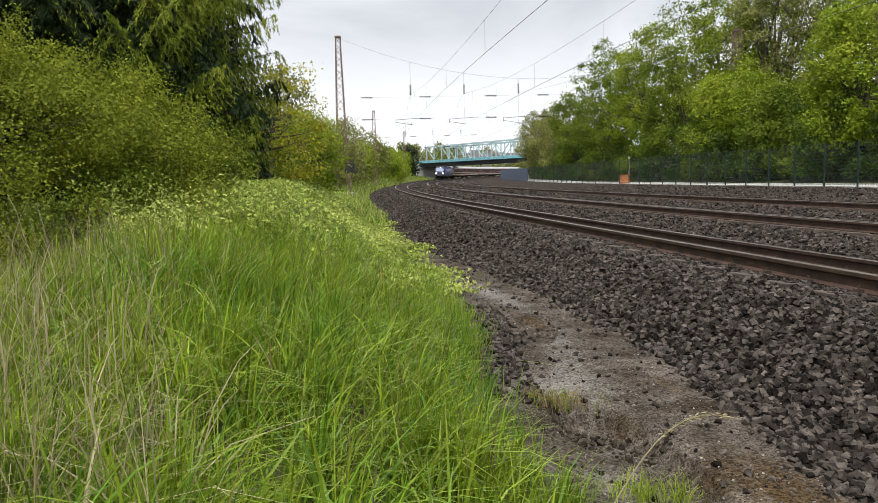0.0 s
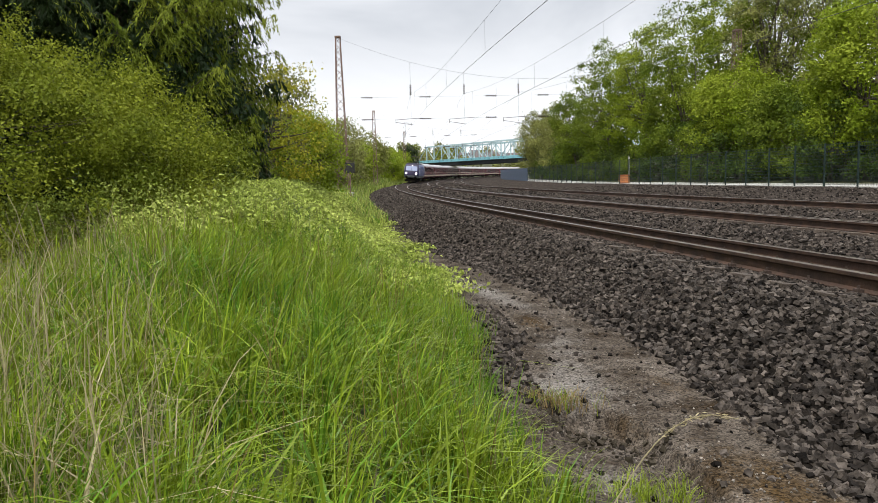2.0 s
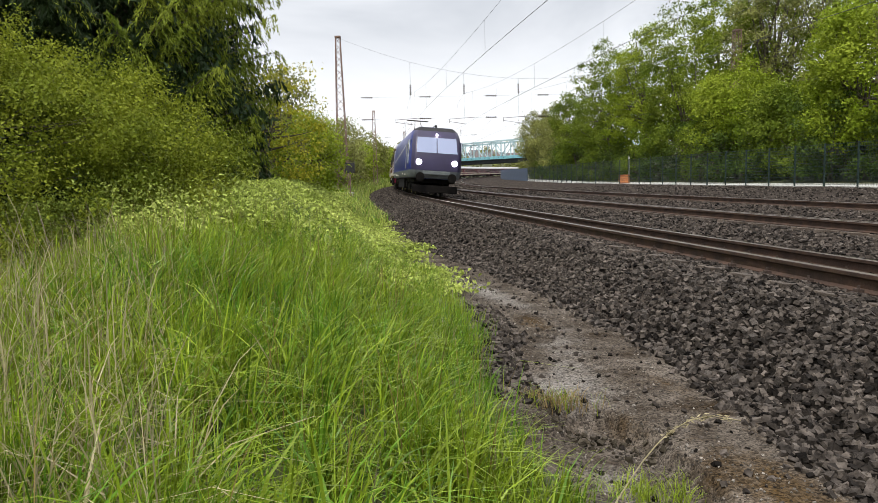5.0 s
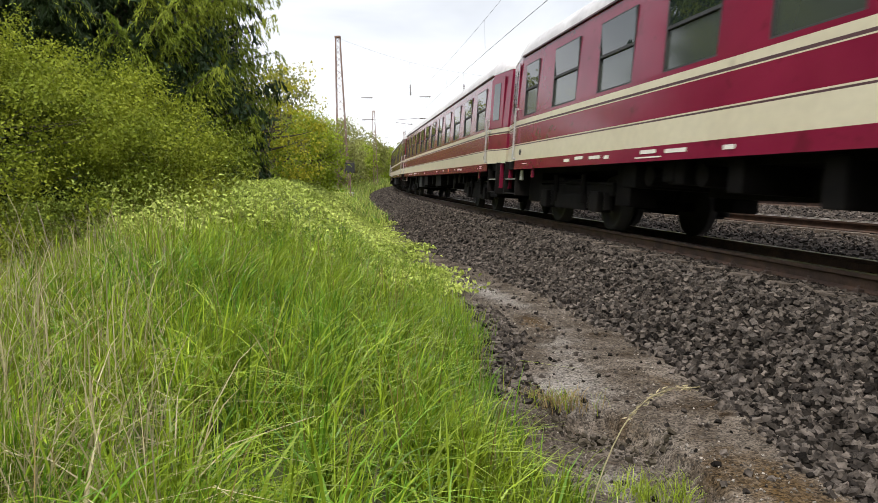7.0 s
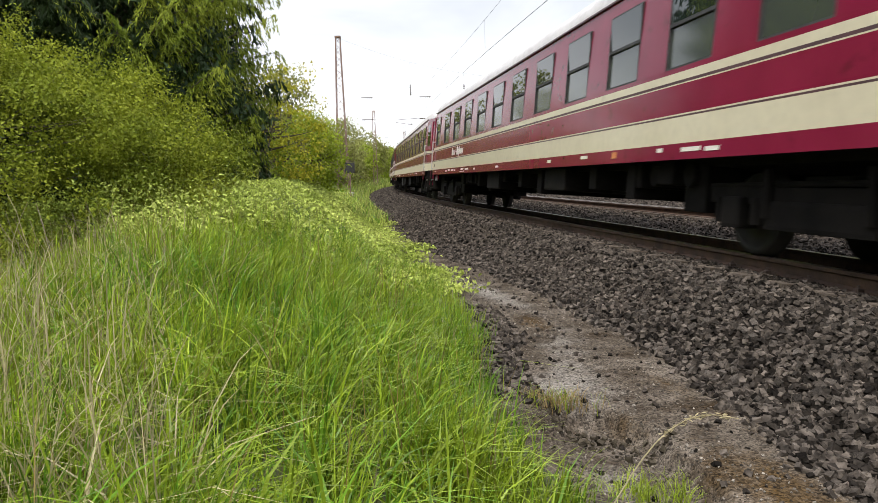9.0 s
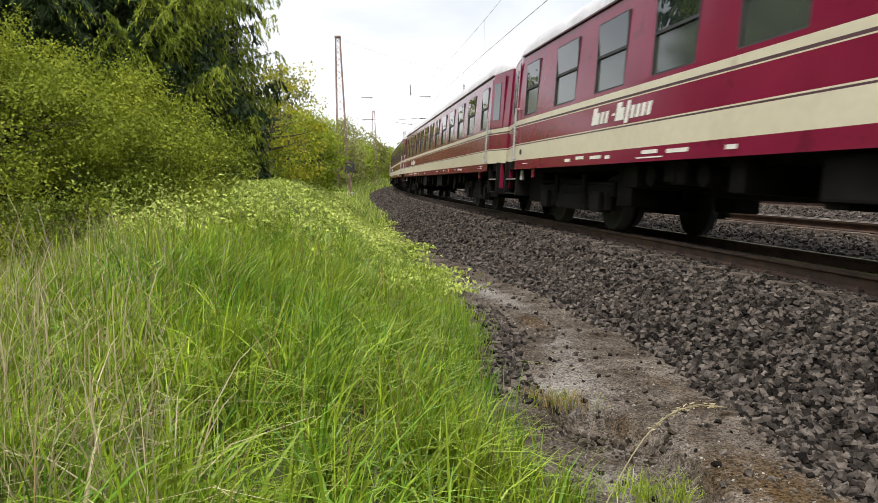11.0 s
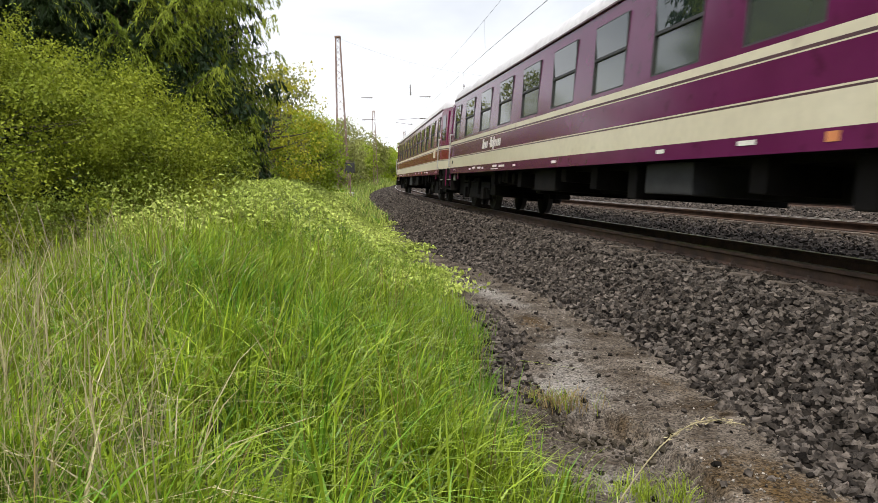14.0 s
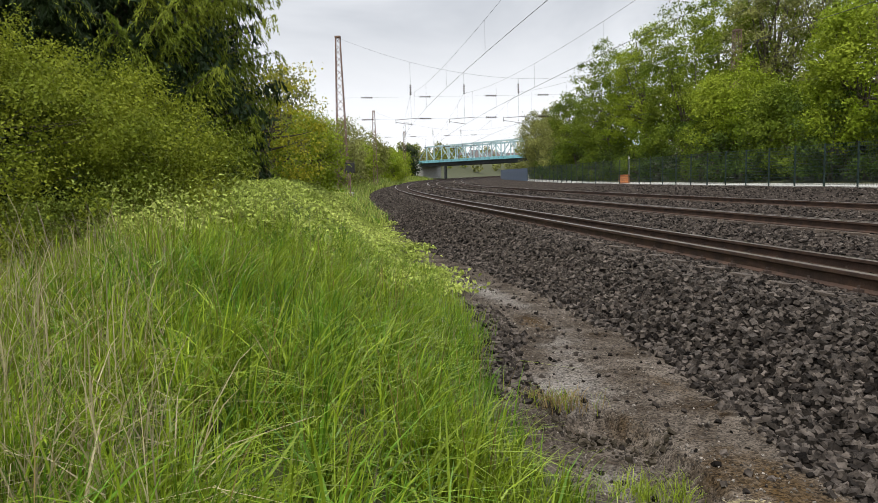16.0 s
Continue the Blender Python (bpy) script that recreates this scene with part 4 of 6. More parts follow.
ENDS = (-11.28, 11.28)
TEN = [-9.36 + 2.08 * i for i in range(10)]
ELEVEN = [-9.45 + 2.03 * i for i in range(11)]
THIRTEEN = [-9.35 + 1.87 * i for i in range(11)]
BUILDS = {
    "first": ((TEN, ENDS, M_PLATE, [(-2.0, -0.6, 0.55, M_UNDER_G), (1.5, 3.0, 0.6, M_UNDER)], None), {}, "crimson and cream coach with ten wide windows and a dark plate"),
    "plain": ((ELEVEN, ENDS[:1], None, [(-2.4, -1.2, 0.6, M_UNDER), (1.5, 3.0, 0.6, M_UNDER), (-4.6, -3.6, 0.5, M_UNDER_G)], None), {}, "crimson and cream passenger coach with eleven windows"),
    "buffet": (([-9.3, -7.4, -5.5, -3.6, -1.4, 3.24, 5.4, 9.6], ENDS[:1], None, [(-5.0, -3.4, 0.55, M_UNDER), (-3.2, -1.6, 0.55, M_UNDER_G), (-1.3, -0.1, 0.5, M_UNDER_G), (3.6, 4.8, 0.5, M_UNDER)], -9.6),
               {"paint": M_RED_DULL}, "dull maroon dining coach with blank panels and underfloor boxes"),
    "lettered": ((THIRTEEN, ENDS, None, [(-3.0, -1.7, 0.6, M_UNDER), (2.0, 3.2, 0.62, M_UNDER)], -8.0), {"win_half": 0.53}, "crimson and cream coach with cream lettering on its flank"),
    "plated": ((THIRTEEN, ENDS, M_CREAM, [(-3.0, -1.7, 0.6, M_UNDER_G), (2.0, 3.2, 0.62, M_UNDER)], -8.1), {"win_half": 0.53}, "crimson coach with flank lettering and a cream route plate"),
    "diner": (([-9.8, -8.0, -6.2, -4.3, -2.26, 4.1, 6.5, 10.6], ENDS[:1], None, [(-4.4, -2.9, 0.52, M_UNDER), (-2.8, -0.4, 0.62, M_UNDER_G), (0.0, 1.9, 0.62, M_UNDER_G), (2.3, 3.4, 0.5, M_UNDER_G), (3.7, 5.0, 0.5, M_UNDER_G)], -8.2),
              {"paint": M_RED_DULL, "band": M_RED}, "maroon dining coach with blank panels and grey underfloor boxes"),
    "violet": ((ELEVEN, ENDS[:1], None, [(-3.0, -1.7, 0.6, M_UNDER), (2.0, 3.2, 0.62, M_UNDER_G)], -7.5), {"paint": M_VIOLET, "band": M_VIOLET}, "violet and cream coach with cream lettering on its flank"),
    "last": ((TEN, ENDS, M_CREAM, [(-2.0, -0.6, 0.55, M_UNDER_G), (1.5, 3.0, 0.6, M_UNDER)], None), {"paint": M_VIOLET_RED, "band": M_BRICK}, "plum coach with a brick-red band and cream route plate"),
}
ORDER = ["first", "plain", "buffet", "lettered", "plain", "lettered", "lettered", "plated", "diner", "violet", "last"]
built = {}
coaches = []
for kind in ORDER:
    args, extra, words = BUILDS[kind]
    if kind in built:
        ob = copy_thing(built[kind], Matrix())
    else:
        ob = built[kind] = build_coach(*args, **extra)
    tagged(ob, words, "railway coach", "coaches of the train")
    coaches.append(ob)


def build_loco():
    loco = tagged(empty("locomotive"), "dark blue electric locomotive with lit headlights", "locomotive")
    # sections: x, half width, bottom, shoulder, crown, and where the front leans back
    def shell(z_list, mat_of, name, mats, label):
        bm = bmesh.new()
        rows = []
        for z, w, nose in z_list:
            row = []
            for x, k in ((-nose, 0.80), (-nose + 0.25, 0.93), (-nose + 0.9, 1.0), (nose - 0.9, 1.0), (nose - 0.25, 0.93), (nose, 0.80)):
                row.append((x, w * k, z))
            ring = [bm.verts.new((x, -y, z_)) for x, y, z_ in row] + [bm.verts.new((x, y, z_)) for x, y, z_ in row[::-1]]
            rows.append(ring)
        n = 12
        for i in range(len(rows) - 1):
            for k in range(n):
                f = bm.faces.new((rows[i][k], rows[i][(k + 1) % n], rows[i + 1][(k + 1) % n], rows[i + 1][k]))
                f.material_index = mat_of(i, k)
        bm.faces.new(rows[-1])
        bm.faces.new(rows[0][::-1])
        o = part(name, bm, mats, loco, label)
        o.data.shade_smooth()
        bev = o.modifiers.new("bevel", "BEVEL")
        bev.width, bev.segments, bev.limit_method, bev.angle_limit = 0.06, 2, "ANGLE", radians(35)
        return o

    body = shell([(0.98, 1.40, 9.3), (1.42, 1.48, 9.5), (1.44, 1.48, 9.5), (2.35, 1.48, 9.42), (3.25, 1.42, 8.75), (3.62, 1.30, 8.45), (3.85, 1.02, 8.2)],
                 lambda i, k: 1 if i == 0 else (2 if k in (4, 5, 6, 10, 11, 0) and i < 5 else (3 if i >= 5 else 0)), "body",
                 [M_LBLUE, M_LGREY, M_LPURPLE, M_UNDER_G], "deep blue body with grey skirt")
    for sx in (-1, 1):
        # windscreen follows the sloping front
        bm = bmesh.new()
        for y0, y1 in ((-1.12, -0.025), (0.025, 1.12)):
            vs = [bm.verts.new((sx * (x + 0.03), y, z)) for x, y, z in ((9.40, y0, 2.38), (9.40, y1, 2.38), (8.80, y1 * 0.96, 3.24), (8.80, y0 * 0.96, 3.24))]
            bm.faces.new(vs)
        geo = bmesh.ops.extrude_face_region(bm, geom=bm.faces[:])
        for v in geo["geom"]:
            if isinstance(v, bmesh.types.BMVert):
                v.co.x -= sx * 0.05
        bmesh.ops.recalc_face_normals(bm, faces=bm.faces[:])
        part("windscreen", bm, M_LGLASS, loco, "divided pale reflecting windscreen")
        for y in (-0.98, 0.98) if sx > 0 else ():
            part("headlight", add_rod(bmesh.new(), (sx * 9.30, y, 1.86), (sx * 9.50, y, 1.86), 0.15, sides=16), M_LAMP, loco, "glowing white headlight")
        if sx > 0:
            part("headlight", add_rod(bmesh.new(), (sx * 8.6, 0, 3.42), (sx * 8.78, 0, 3.40), 0.06, sides=12), M_LAMP, loco, "small upper headlight")
        part("front_panel", box((sx * 9.4 - 0.12, -0.75, 1.2), (sx * 9.4 + 0.12, 0.75, 1.4), 0.04), M_LGREY, loco)
        for y in (-0.875, 0.875):
            part("buffer", buffer_mesh(sx, 9.2, 9.62, y), M_UNDER, loco)
        part("snow_plough", box((sx * 9.1 - 0.2, -1.25, 0.22), (sx * 9.1 + 0.2, 1.25, 0.62), 0.05), M_UNDER, loco)
        for sy in (-1, 1):
            y = sy * 1.485
            part("cab_panel", box((sx * 8.05 - 0.62, min(y, y - sy * 0.06), 1.75), (sx * 8.05 + 0.35, max(y, y - sy * 0.06), 3.1), 0.02), M_LSILVER, loco, "pale glossy cab side panel")
            part("cab_window", box((sx * 8.0 - 0.3, min(y, y + sy * 0.008), 2.35), (sx * 8.0 + 0.3, max(y, y + sy * 0.008), 3.0), 0.003), M_GLASS, loco)
            bm = bmesh.new()
            add_rod(bm, (sx * 7.25, y + sy * 0.05, 1.5), (sx * 7.25, y + sy * 0.05, 2.9), 0.02)
            part("handrail", bm, M_ALU, loco)
    for sy in (-1, 1):
        y = sy * 1.492
        bm = bmesh.new()
        f = [bm.verts.new(c) for c in ((-6.6, y, 2.12), (5.8, y, 2.86), (5.8, y, 2.92), (-6.6, y, 2.18))]
        bm.faces.new(f if sy < 0 else f[::-1])
        part("flank_stripe", bm, M_WHITE, loco, "thin pale slanting flank stripe")
        bm = bmesh.new()
        for x, z, w in ((-7.8, 1.2, 0.18), (-6.7, 1.26, 0.22), (-5.0, 1.27, 0.2), (-4.0, 1.2, 0.9), (-2.0, 1.15, 0.2), (3, 1.25, 0.6), (5.5, 1.2, 0.3)):
            yy = sy * 1.445
            add_box(bm, (x, yy - 0.03, z - 0.05), (x + w, yy + 0.03, z + 0.03))
        tagged(part("lettering_bar", bm, M_WHITE, loco), kind="stuff")
    part("underframe", box((-8.9, -1.15, 0.75), (8.9, 1.15, 1.1), 0.03), M_UNDER, loco)
    part("transformer", box((-3.0, -1.3, 0.35), (3.0, 1.3, 0.98), 0.05), M_UNDER, loco)
    for x in (-4.75, 4.75):
        build_bogie(loco, x, 3.0, 0.62, M_YELLOWRIM)
    # roof gear and raised pantograph
    bm = box((-6.5, -0.85, 3.84), (6.5, 0.85, 3.98), 0.05)
    for x in (-5, -3, 0, 3, 5):
        add_rod(bm, (x, 0.3, 3.95), (x, 0.3, 4.25), 0.07)
    add_rod(bm, (-5, 0.3, 4.25), (5, 0.3, 4.25), 0.03)
    part("roof_gear", bm, M_UNDER_G, loco)
    bm = bmesh.new()
    for y in (-0.35, 0.35):
        add_rod(bm, (-6.2, y, 4.0), (-4.4, y * 0.8, 4.75), 0.035)
        add_rod(bm, (-4.4, y * 0.8, 4.75), (-5.9, y * 0.5, 5.4), 0.025)
    add_rod(bm, (-5.75, -0.8, 5.42), (-5.75, 0.8, 5.42), 0.03)
    add_rod(bm, (-6.05, -0.8, 5.42), (-6.05, 0.8, 5.42), 0.03)
    part("pantograph", bm, M_IRON, loco, "raised dark pantograph")
    return loco


loco = build_loco()


# ---- overhead line ----
SPANS = (2.0, 58.5, 115.0, 171.0)


def lattice_mast(x, y, z0, h, w0, w1, mat, label):
    mast = tagged(empty("lattice_mast", Matrix.Translation((x, y, z0))), label, "catenary mast", "overhead line masts")
    corners = [(-1, -1), (1, -1), (1, 1), (-1, 1)]
    for cx, cy in corners:
        part("leg", add_rod(bmesh.new(), (cx * w0 / 2, cy * w0 / 2, 0), (cx * w1 / 2, cy * w1 / 2, h), 0.045, sides=4), mat, mast)
    bm = bmesh.new()
    z, k = 0.2, 0
    while z < h - 0.2:
        dz = 0.85 * (w0 + (w1 - w0) * z / h) + 0.12
        wa, wb = w0 + (w1 - w0) * z / h, w0 + (w1 - w0) * min(1, (z + dz) / h)
        for i in range(4):
            a, b = corners[i], corners[(i + 1) % 4]
            if (k + i) % 2:
                a, b = b, a
            add_rod(bm, (a[0] * wa / 2, a[1] * wa / 2, z), (b[0] * wb / 2, b[1] * wb / 2, min(h, z + dz)), 0.022, sides=4)
        z += dz
        k += 1
    part("bracing", bm, mat, mast)
    part("cap", box((-w1 / 2 - 0.05, -w1 / 2 - 0.05, h), (w1 / 2 + 0.05, w1 / 2 + 0.05, h + 0.14), 0.01), mat, mast)
    part("footing", box((-w0 / 2 - 0.3, -w0 / 2 - 0.3, -1.2), (w0 / 2 + 0.3, w0 / 2 + 0.3, 0.05), 0.03), M_CONC, mast)
    return mast


def insulator(p, axis, length, r=0.075):
    p, axis = Vector(p), Vector(axis)
    ob = empty("insulator", Matrix.Translation(p))
    bm = bmesh.new()
    n = 6
    for i in range(n):
        c = axis * (length * ((i + 0.5) / n - 0.5))
        add_rod(bm, c - axis * 0.03, c + axis * 0.02, r, r * 0.5, sides=10)
    add_rod(bm, -axis * length / 2, axis * length / 2, 0.025)
    part("sheds", bm, M_INSUL, ob)
    return tagged(ob, "brown ribbed porcelain insulator on the cross wires", "insulator", "overhead line insulators")


def wire(pts, r, label, mat=M_WIRE):
    return tagged(tube("overhead_wire", pts, r, mat, sides=4), label, "wire", "overhead wires")


def build_catenary():
    ss = np.arange(-45.0, 300.0, 2.0)
    for u0, z0 in zip(U_TRACKS, Z_TRACKS):
        uc = u0 + 0.7525 + 0.35
        contact = at(ss, uc, z0 + 5.42)
        wire(contact, 0.010, "taut dark contact wire above a track")
        ph = ((ss - SPANS[0]) / 56.5) % 1.0
        mz = 6.55 + (8.05 - 6.55) * (2 * ph - 1) ** 2
        wire(at(ss, uc, z0 + mz), 0.006, "sagging messenger wire above a track")
        drop = tagged(empty("dropper_wires"), "thin dropper wires between messenger and contact wire", "wire", "overhead wires")
        for s in np.arange(SPANS[0] + 4.7, 110, 9.42):
            p = ((s - SPANS[0]) / 56.5) % 1.0
            z = 6.55 + 1.5 * (2 * p - 1) ** 2
            tube("dropper", np.stack([at(s, uc, z0 + 5.43), at(s, uc, z0 + z)]), 0.004, M_WIRE, drop, sides=4)
    for n, s in enumerate(SPANS[1:]):
        ul, ur = (-4.75, 29.6) if n == 0 else (-4.1, 28.0)
        a, b = at(s, ul, 0), at(s, ur, 0)
        zb = 12.6 if n == 0 else 12.0
        lattice_mast(a[0], a[1], float(ground_z(s, ul)), zb - float(height(s, ul)), 0.95 if n == 0 else 0.7, 0.36, M_MAST,
                     "tall rust-brown lattice catenary mast beside the bank" if n == 0 else "slender rusty lattice catenary mast by the curve")
        lattice_mast(b[0], b[1], float(ground_z(s, ur)), zb + 0.4 - float(height(s, ur)), 0.9, 0.5, M_MAST, "rust-brown lattice catenary mast among the trees")
        top_a, top_b = Vector(a) + Vector((0, 0, zb)), Vector(b) + Vector((0, 0, zb + 0.3))
        k = np.linspace(0, 1, 25)
        line = np.array([top_a.lerp(top_b, t) for t in k])
        line[:, 2] -= 3.6 * 4 * k * (1 - k)
        wire(line, 0.007, "slack cross-span wire between two masts")
        for zc in (7.75, 5.95):
            pa, pb = Vector(a) + Vector((0, 0, zc)), Vector(b) + Vector((0, 0, zc + 0.1))
            wire(np.array([pa, pb]), 0.004, "straight steady wire between two masts")
            d = (pb - pa).normalized()
            for uu in (ul + 2.2, 2.3, 7.9, 12.4):
                insulator(pa + d * (uu - ul), d, 0.95, 0.10)
        for u0, z0 in zip(U_TRACKS, Z_TRACKS):
            uc = u0 + 0.7525 + 0.35
            t = (uc - ul) / (ur - ul)
            zt = float(np.interp(t, k, line[:, 2])) - float(grade(s))
            p = at(s, uc, 8.35)
            insulator(p, (0, 0, 1), 0.85, 0.11)
            wire(np.stack([at(s, uc, 8.7), at(s, uc, zt)]), 0.01, "hanger wire of a cross span")
            wire(np.stack([at(s, uc, 8.05), at(s, uc, 5.42)]), 0.006, "hanger wire of a cross span")
            arm = tagged(empty("steady_arm", Matrix.Translation(at(s, uc, z0 + 5.6))), "thin angled steady arm holding the contact wire", "steady arm", "overhead line arms")
            bm = bmesh.new()
            add_rod(bm, (-1.3, 0, 0.35), (-1.3, 0, -0.02), 0.02)
            add_rod(bm, (-1.3, 0, 0.3), (0.9, 0, 0.42), 0.018)
            add_rod(bm, (-1.3, 0, 0.1), (0.1, 0, -0.14), 0.018)
            part("tube_arm", bm, M_IRON, arm)


build_catenary()


# ---- bridge over the line ----
def build_bridge():
    a, b = Vector((-5.6, 236, 0)), Vector((44, 168, 0))
    d = (b - a)
    length = d.length
    ang = math.atan2(d.y, d.x)
    bridge = tagged(empty("truss_bridge", Matrix.Translation(a + Vector((0, 0, -0.9))) @ Matrix.Rotation(ang, 4, "Z")), "turquoise steel truss road bridge over the tracks", "bridge")
    z0, z1 = 8.0, 12.4
    part("deck", box((-1, 0, 6.9), (length, 8.5, 7.5), 0.05), M_DARKSTEEL, bridge)
    bm = bmesh.new()
    for y in (0.6, 3, 5.4, 7.9):
        add_box(bm, (-1, y - 0.2, 6.0), (length, y + 0.2, 6.9))
    part("girder", bm, M_DARKSTEEL, bridge, "sooty dark main girders")
    for y, mat in ((-0.25, M_BLUE), (8.75, M_BLUE_PALE)):
        part("bottom_chord", box((-1, y - 0.15, 7.1), (length, y + 0.15, 7.95), 0.03), mat, bridge)
        part("top_chord", box((3.0, y - 0.2, z1 - 0.25), (length - 3, y + 0.2, z1 + 0.2), 0.03), M_BLUE_PALE, bridge)
        n = int(length // 4.2)
        for i in range(n):
            x0, x1 = i * 4.2, (i + 1) * 4.2
            part("post", box((x1 - 0.14, y - 0.12, z0 - 0.1), (x1 + 0.14, y + 0.12, z1 - 0.2)), M_BLUE_PALE, bridge)
            up = i % 2 == 0
            pa, pb = (x0, y, z0 if up else z1 - 0.1), (x1, y, z1 - 0.1 if up else z0)
            if i == 0:
                pa = (-0.6, y, z0)
            part("diagonal", add_rod(bmesh.new(), pa, pb, 0.16, sides=4), M_BLUE_PALE, bridge)
            bm = bmesh.new()
            add_rod(bm, (x0 + 1.2, y - 0.16, 7.5), (x0 + 1.2, y - 0.2, 7.5), 0.2, sides=3)
            add_rod(bm, (x0 + 3.2, y - 0.16, 7.5), (x0 + 3.2, y - 0.2, 7.5), 0.2, sides=3)
            part("gusset", bm, M_DARKSTEEL, bridge)
    bm = bmesh.new()
    for i in range(2, int(length // 4.2), 2):
        add_box(bm, (i * 4.2 - 0.1, -0.2, z1 - 0.1), (i * 4.2 + 0.1, 8.7, z1 + 0.1))
    part("top_bracing", bm, M_BLUE_PALE, bridge)
    part("abutment", box((-7, -0.5, -2), (-0.6, 9.2, 6.9), 0.1), M_CONC, bridge, "pale concrete abutment")
    part("abutment", box((length, -0.5, -2), (length + 6, 9.2, 6.9), 0.1), M_CONC, bridge)
    bm = box((13.2, 0.2, -1), (13.9, 0.9, 6.0), 0.03)
    part("pier", bm, M_DARKSTEEL, bridge)


build_bridge()


# ---- fence, screen, cabinet, signal board ----
def build_fence():
    fence = tagged(empty("mesh_fence"), "dark green double-rod mesh fence along the far side", "fence")
    post = rods = kick = None
    for i in range(40):
        s0 = 14 + i * 2.5
        p0, p1 = at(s0, 21.1, float(height(s0, 21.1))), at(s0 + 2.5, 21.1, float(height(s0 + 2.5, 21.1)))
        d = p1 - p0
        m = Matrix.Translation(p0) @ Matrix.Rotation(math.atan2(d[1], d[0]), 4, "Z")
        if post is None:
            bm = box((-0.035, -0.03, -0.3), (0.035, 0.03, 2.25), 0.004)
            add_box(bm, (-0.04, -0.035, 2.25), (0.04, 0.035, 2.27))
            o1 = part("post", bm, M_FENCE, fence, matrix=m)
            bm = bmesh.new()
            for k in range(12):
                z = 0.12 + k * 0.19
                add_box(bm, (0.04, 0.036, z - 0.009), (2.46, 0.05, z + 0.009))
            for k in range(25):
                x = 0.06 + k * 0.1
                add_box(bm, (x - 0.003, 0.032, 0.06), (x + 0.003, 0.036, 2.24))
            o2 = part("mesh_panel", bm, M_FENCE, fence, matrix=m)
            o3 = part("kick_board", box((0.04, -0.06, -0.18), (2.46, -0.01, 0.02), 0.01), M_IRON, fence, matrix=m)
            post, rods, kick = o1.data, o2.data, o3.data
        else:
            for name, me in (("post", post), ("mesh_panel", rods), ("kick_board", kick)):
                o = new(name, me)
                o.parent, o.matrix_basis = fence, m
    screen = tagged(empty("board_screen"), "solid blue-grey board screen continuing the fence", "fence")
    me = None
    for i in range(22):
        s0 = 114 + i * 2.5
        p0, p1 = at(s0, 21.1 - 0.07 * i, 0.0), at(s0 + 2.5, 21.1 - 0.07 * (i + 1), 0.0)
        d = p1 - p0
        m = Matrix.Translation(p0) @ Matrix.Rotation(math.atan2(d[1], d[0]), 4, "Z")
        if me is None:
            bm = box((0.01, -0.03, -0.3), (2.49, 0.03, 2.1), 0.012)
            o = part("panel", bm, M_SCREEN, screen, matrix=m)
            me = o.data
        else:
            o = new("panel", me)
            o.parent, o.matrix_basis = screen, m
    p = at(65.0, 21.9, float(height(65, 21.9)))
    cab = tagged(empty("switch_cabinet", Matrix.Translation(p)), "orange metal switch cabinet behind the fence", "cabinet")
    part("body", box((-0.45, -0.3, 0), (0.45, 0.3, 0.78), 0.02), M_ORANGE, cab)
    part("lid", box((-0.48, -0.33, 0.78), (0.48, 0.33, 0.83), 0.01), M_ORANGE, cab)
    part("door", box((-0.40, -0.315, 0.06), (0.40, -0.30, 0.72), 0.005), M_ORANGE, cab)
    pole = tagged(empty("marker_post", Matrix.Translation(at(65.6, 22.6, 0.0))), "pale slim post beside the orange cabinet", "post")
    part("shaft", add_rod(bmesh.new(), (0, 0, 0), (0, 0, 2.6), 0.06), M_CONC, pole)
    sg = at(46, -5.0, float(height(46, -5.0)))
    sig = tagged(empty("signal_board", Matrix.Translation((-6.35, 50.0, sg[2]))), "black rectangular signal board on a thin post", "signal")
    part("post", add_rod(bmesh.new(), (0, 0, -0.5), (0, 0, 1.5), 0.05), M_MAST, sig)
    h = 1.55 - sg[2]
    part("board", box((-0.36, -0.05, h - 0.05), (0.36, 0.05, h + 0.68), 0.02), M_BLACK, sig)
    part("edge", box((-0.40, -0.03, h - 0.09), (-0.362, 0.06, h + 0.72), 0.005), M_MAST, sig)


build_fence()

# ---- plants ----
VEG = np.random.default_rng(11)


def unit(v):
    return v / (np.linalg.norm(v, axis=-1, keepdims=True) + 1e-9)


def leaf_quads(centres, size, rng, up=0.0, long=1.6, droop=None, face=None):
    """Rhombic leaves at points: four corners each."""
    n = len(centres)
    a = rng.normal(size=(n, 3))
    if droop is not None:
        a = a * 0.35 + droop
    a = unit(a)
    nrm = rng.normal(size=(n, 3))
    nrm[:, 2] += up * 3
    if face is not None:
        nrm = nrm * 0.55 + face
    b = unit(np.cross(nrm, a))
    size = np.zeros(n) + size
    la, lb = a * (size * long / 2)[:, None], b * (size / 2)[:, None]
    tip = np.cross(a, b) * (size * 0.18)[:, None]
    return np.stack([centres - la, centres + lb * 1.0 - la * 0.15 + tip, centres + la, centres - lb - la * 0.15 + tip], 1).reshape(-1, 3)


def leaves_object(name, quads, mats, parent, label="", pick=None, tri=False):
    n = len(quads) // 4
    if tri:
        q = quads.reshape(n, 4, 3)
        q = np.stack([q[:, 0], q[:, 1] * 1.35 - q[:, 3] * 0.35, q[:, 2] * 0.9 + q[:, 3] * 0.1], 1).reshape(-1, 3)
        return fast_mesh(name, q, np.arange(n * 3).reshape(n, 3), mats, pick, parent, label)
    return fast_mesh(name, quads, np.arange(n * 4).reshape(n, 4), mats, pick, parent, label)


